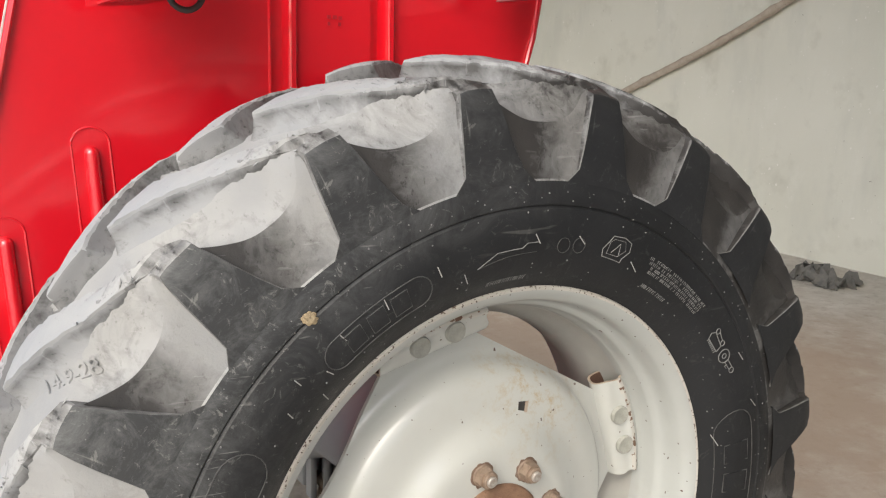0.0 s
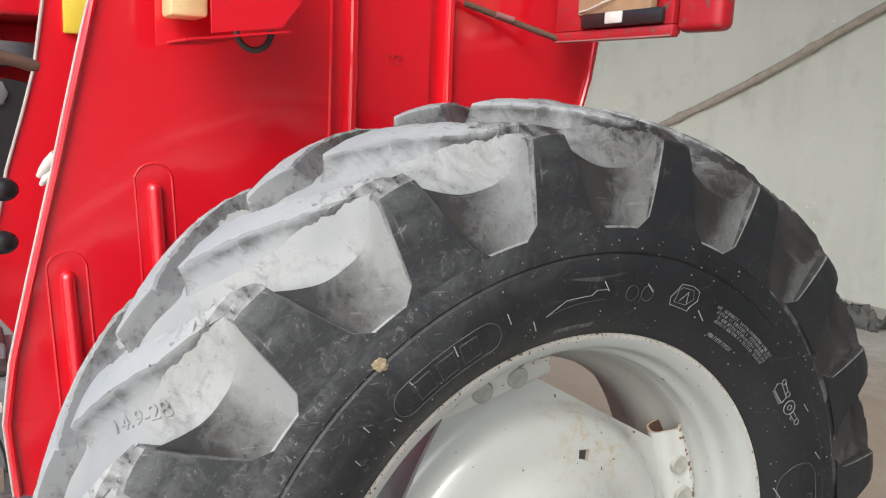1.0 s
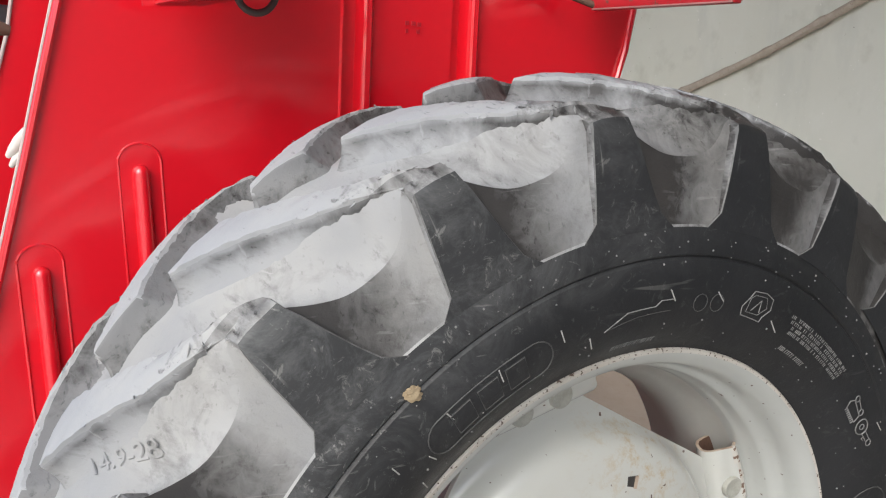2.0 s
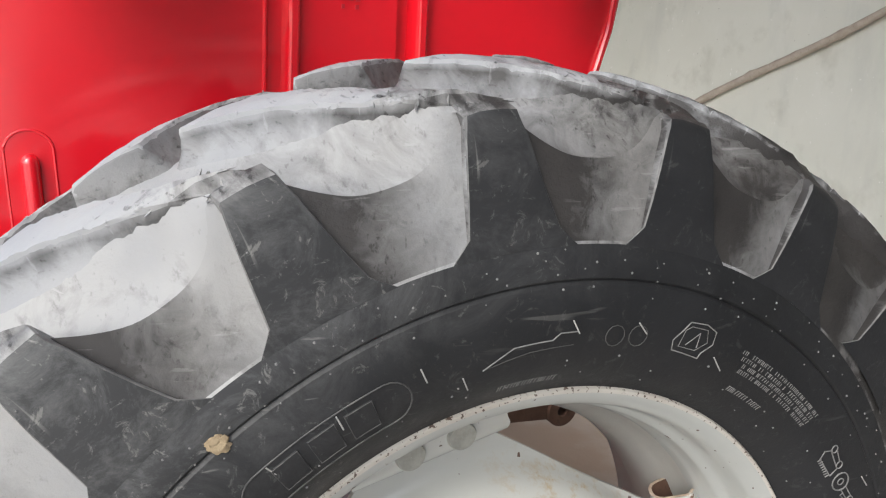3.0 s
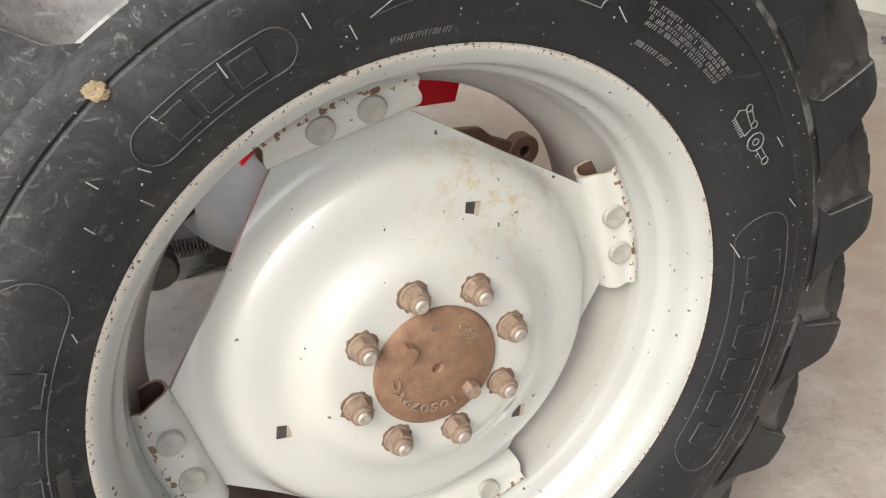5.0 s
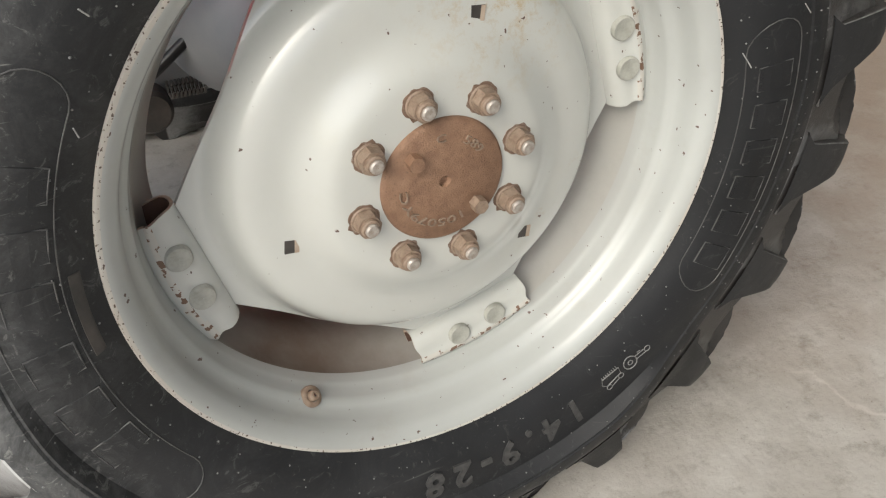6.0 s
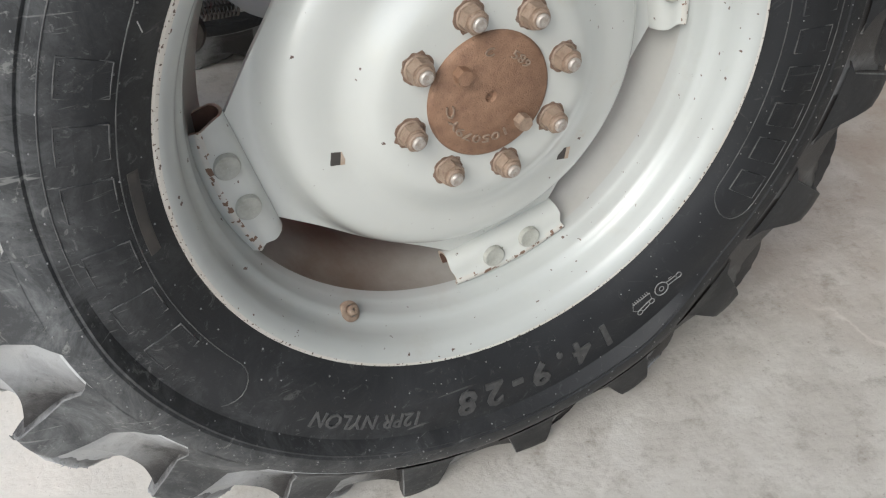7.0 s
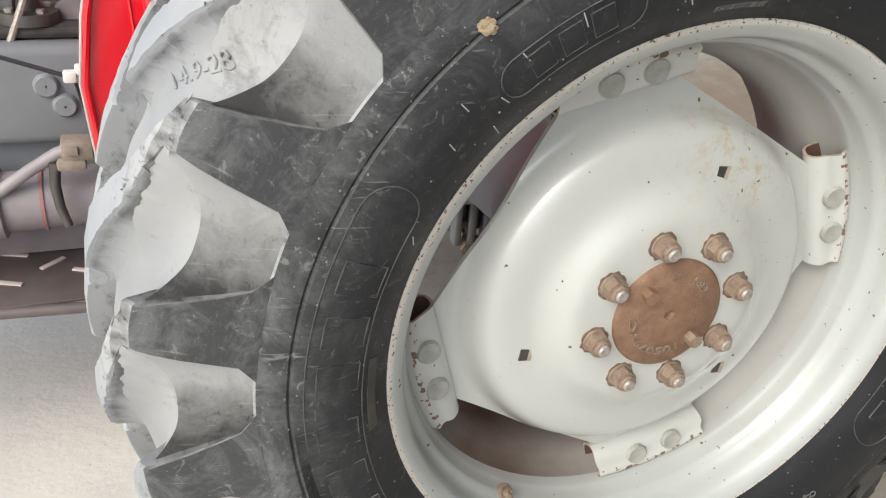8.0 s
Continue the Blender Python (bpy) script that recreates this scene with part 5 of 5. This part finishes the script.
for k in range(4):
    part("flange_bolt", moved(hexagon(0.007, 0.007), Matrix.Translation((-0.755 + 0.034 * math.cos(0.6 + k * math.pi / 2), 0.84 + 0.034 * math.sin(0.6 + k * math.pi / 2), 0.840)) @ Matrix.Rotation(radians(-90), 4, "X")), STEEL, top_cover)
part("solenoid", join(box(-0.87, -0.775, 0.83, 0.90, 0.822, 0.885, 0.010), box(-0.86, -0.80, 0.82, 0.84, 0.83, 0.872, 0.004)), GEAR, tractor, "grey metal solenoid block")
part("bracket_ear", prism([(-0.715, 0.80), (-0.665, 0.80), (-0.662, 0.845), (-0.690, 0.862), (-0.716, 0.845)], 0.846, 0.858, 0.003), MAUVE, tractor, "dusty grey bracket ear")
part("brake_pipe", tube([(-1.2, 0.715, 0.42), (-0.828, 0.70, 0.580), (-0.78, 0.695, 0.615), (-0.734, 0.69, 0.645), (-0.70, 0.69, 0.655)], 0.0105, 12), MAUVE, gear, "grey bent pipe")
part("clamp_block", join(box(-0.726, -0.678, 0.668, 0.712, 0.638, 0.670, 0.004), box(-0.722, -0.700, 0.660, 0.690, 0.650, 0.664, 0.002), box(-0.735, -0.690, 0.664, 0.70, 0.622, 0.640, 0.005)), WOODY, gear, "dusty brown metal clamp")
part("pedal_lever", tube([(-0.738, 0.680, 0.632), (-0.742, 0.675, 0.595), (-0.738, 0.665, 0.56), (-0.729, 0.66, 0.528)], [0.010, 0.009, 0.008, 0.007], 10), DARK, gear, "dark brown curved lever")
part("cable", join(tube([(-1.0, 0.72, 0.835), (-0.88, 0.71, 0.820), (-0.793, 0.70, 0.802), (-0.74, 0.69, 0.786), (-0.700, 0.68, 0.775)], 0.0035, 8), tube([(-0.692, 0.68, 0.770), (-0.686, 0.685, 0.735), (-0.677, 0.69, 0.700), (-0.672, 0.69, 0.665)], 0.0025, 8)), BLACK, gear, "thin black cable")
part("connector", join(box(-0.708, -0.688, 0.672, 0.690, 0.766, 0.784, 0.003), box(-0.690, -0.676, 0.674, 0.688, 0.778, 0.794, 0.003)), WHITE, gear, "white plastic connector")
step = part("step_plate", join(box(-1.45, -0.55, 0.622, 0.88, 0.402, 0.408, 0.002), tube([(-1.45, 0.632, 0.397), (-1.0, 0.628, 0.396), (-0.85, 0.622, 0.396), (-0.72, 0.612, 0.396), (-0.60, 0.615, 0.397), (-0.55, 0.66, 0.398)], 0.010, 10)), BROWNPLATE, tractor, "worn dark brown steel foot plate")
for k, (x, y, a) in enumerate(((-0.838, 0.800, -20), (-0.772, 0.754, 42), (-0.842, 0.698, -22), (-0.715, 0.715, -25), (-0.95, 0.745, 40), (-1.03, 0.80, -20), (-1.03, 0.70, -22))):
    part("grip_bar", moved(box(-0.026, 0.026, -0.0055, 0.0055, 0.0, 0.004, 0.0015), Matrix.Translation((x, y, 0.407)) @ Matrix.Rotation(radians(a), 4, "Z")), RIMEDGE, step, "pale worn grip bar")
part("platform_side", box(-1.40, -0.50, 0.80, 0.815, 0.408, 0.52, 0.004), MAUVE, tractor, "dusty grey platform side plate")
part("fender_stay", join(box(-0.085, -0.015, 0.575, 0.63, 0.665, 0.80, 0.006), box(-0.10, -0.02, 0.56, 0.58, 0.76, 0.82, 0.004)), RED, tractor, "dull red fender stay")
part("hose", tube([(-0.05, 0.66, 0.76), (-0.10, 0.68, 0.69), (-0.15, 0.69, 0.61), (-0.21, 0.70, 0.56), (-0.32, 0.74, 0.52)], 0.010, 10), BLACK, tractor, "black rubber hose")
part("spring", tube([(-0.185 + 0.0009 * i, 0.748 + 0.016 * math.sin(i * 0.785), 0.505 + 0.016 * math.cos(i * 0.785)) for i in range(72)], 0.003, 6), DARK, tractor, "dark coil spring")
part("brake_cover", moved(lathe([(0.0, 0.002), (0.0, 0.035), (0.008, 0.042), (0.09, 0.045)], 32, 0, (0, 0)), Matrix.Translation((-0.222, 0.75, 0.465))), DARK, tractor, "dark greasy round brake cover")
def lift_arm():
    eye = moved(lathe([(0.0, 0.014), (0.0, 0.036), (0.003, 0.039), (0.034, 0.039), (0.037, 0.036), (0.037, 0.014), (0.0, 0.014)], 28, 0, (0, 0)), Matrix.Translation((0.645, 0.880, 0.548)))
    bar = prism([(0.16, 0.545), (0.46, 0.535), (0.61, 0.528), (0.62, 0.570), (0.56, 0.590), (0.535, 0.618), (0.40, 0.628), (0.38, 0.606), (0.16, 0.612)], 0.886, 0.912, 0.003)
    return join(bar, eye)


LINK = Matrix.Translation((0.072, 0.163, -0.318)) @ Matrix.Scale(1.23, 4)
arm = part("lift_arm", moved(lift_arm(), LINK), IRON, tractor, "rusty brown lift arm with a round eye")
# black discs on the arm's face stand for the shade in bolt holes
for x in (0.475, 0.415):
    part("bolt_hole", moved(lathe([(0.0, 0.001), (0.0, 0.010), (0.004, 0.010)], 18, 0, (0, 0)), LINK @ Matrix.Translation((x, 0.884, 0.585))), BLACK, arm, "black disc painted as a bolt hole")

console = part("console", join(prism([(-1.05, 0.88), (-0.46, 0.88), (-0.46, 1.300), (-0.62, 1.330), (-1.05, 1.34)], 1.315, 1.50, 0.012)), BLACK, tractor, "black dashboard console")
part("dial_cover", moved(lathe([(0.0, 0.002), (0.0, 0.026), (0.004, 0.032), (0.018, 0.036)], 8, 0, (0, 0)), Matrix.Translation((-0.655, 1.302, 1.298))), GEAR, console, "grey angular switch cover")
part("dash_top", moved(lathe([(0.0, 0.002), (0.0, 0.17), (0.008, 0.18), (0.045, 0.18), (0.055, 0.16)], 48, 0, (0, 0)), Matrix.Translation((-0.72, 1.44, 1.415)) @ Matrix.Rotation(radians(-90), 4, "X") @ Matrix.Diagonal((1, 1, 0.6, 1))), GEAR, console, "grey round steering hub")
part("fender_front", join(box(-0.86, -0.46, 1.305, 1.72, 1.470, 1.70, 0.012, 3), box(-0.84, -0.48, 1.62, 1.70, 1.10, 1.472, 0.012, 3), box(-0.632, -0.622, 1.60, 1.621, 1.34, 1.472, 0.003)), RED, far, "red front cover of the far fender")
part("lever_grip", join(tube([(-0.607, 0.70, 1.172), (-0.600, 0.69, 1.182), (-0.591, 0.68, 1.196), (-0.580, 0.67, 1.210)], [0.004, 0.008, 0.010, 0.010], 12), tube([(-0.603, 0.70, 1.158), (-0.597, 0.69, 1.168), (-0.584, 0.68, 1.180)], [0.004, 0.007, 0.008], 10)), WHITE, tractor, "pale worn lever grip")
part("hand_lever", tube([(-0.90, 0.90, 1.43), (-0.70, 0.90, 1.382), (-0.60, 0.90, 1.356), (-0.585, 0.90, 1.353)], [0.011, 0.012, 0.012, 0.008], 12), IRON, tractor, "brown worn hand lever")
for x, z in ((-0.648, 1.139), (-0.652, 1.046)):
    lever = part("gear_lever", tube([(-0.80, 0.80, z - 0.28), (-0.70, 0.80, z - 0.05), (-0.672, 0.80, z - 0.01)], 0.006, 8), STEEL, tractor, "thin steel lever")
    bm = bmesh.new()
    bmesh.ops.create_uvsphere(bm, u_segments=16, v_segments=10, radius=0.021)
    part("knob", moved(bm, Matrix.Translation((x - 0.01, 0.80, z)) @ Matrix.Diagonal((1.25, 1, 1, 1))), BLACK, lever, "black plastic knob")
# seen between rim and disc: finned brake housing, links, a faded bracket
DEEP = Matrix.Translation((0.133, 0.154, -0.260)) @ Matrix.Scale(1.214, 4)
brake = part("brake_housing", moved(box(-0.14, 0.02, 0.45, 0.56, 0.56, 0.668, 0.006), DEEP), GEAR, tractor, "blue-grey finned brake housing")
for k in range(5):
    part("fin", moved(box(-0.135 + 0.026 * k, -0.122 + 0.026 * k, 0.425, 0.4505, 0.545 - 0.004 * k, 0.672, 0.004), DEEP), GEAR, brake)
part("faded_bracket", moved(join(box(-0.055, 0.030, 0.44, 0.455, 0.682, 0.722, 0.004), box(-0.055, -0.035, 0.44, 0.53, 0.682, 0.69, 0.002)), DEEP), FADED, tractor, "faded pinkish red bracket")
part("brake_link", moved(join(tube([(-0.118, 0.44, 0.585), (-0.104, 0.44, 0.560), (-0.112, 0.44, 0.538)], 0.009, 10), tube([(-0.098, 0.44, 0.552), (-0.075, 0.44, 0.540), (-0.080, 0.44, 0.520)], 0.008, 10), moved(hexagon(0.013, 0.012), Matrix.Translation((-0.110, 0.432, 0.540)))), DEEP), WOODY, tractor, "brown dusty brake linkage")
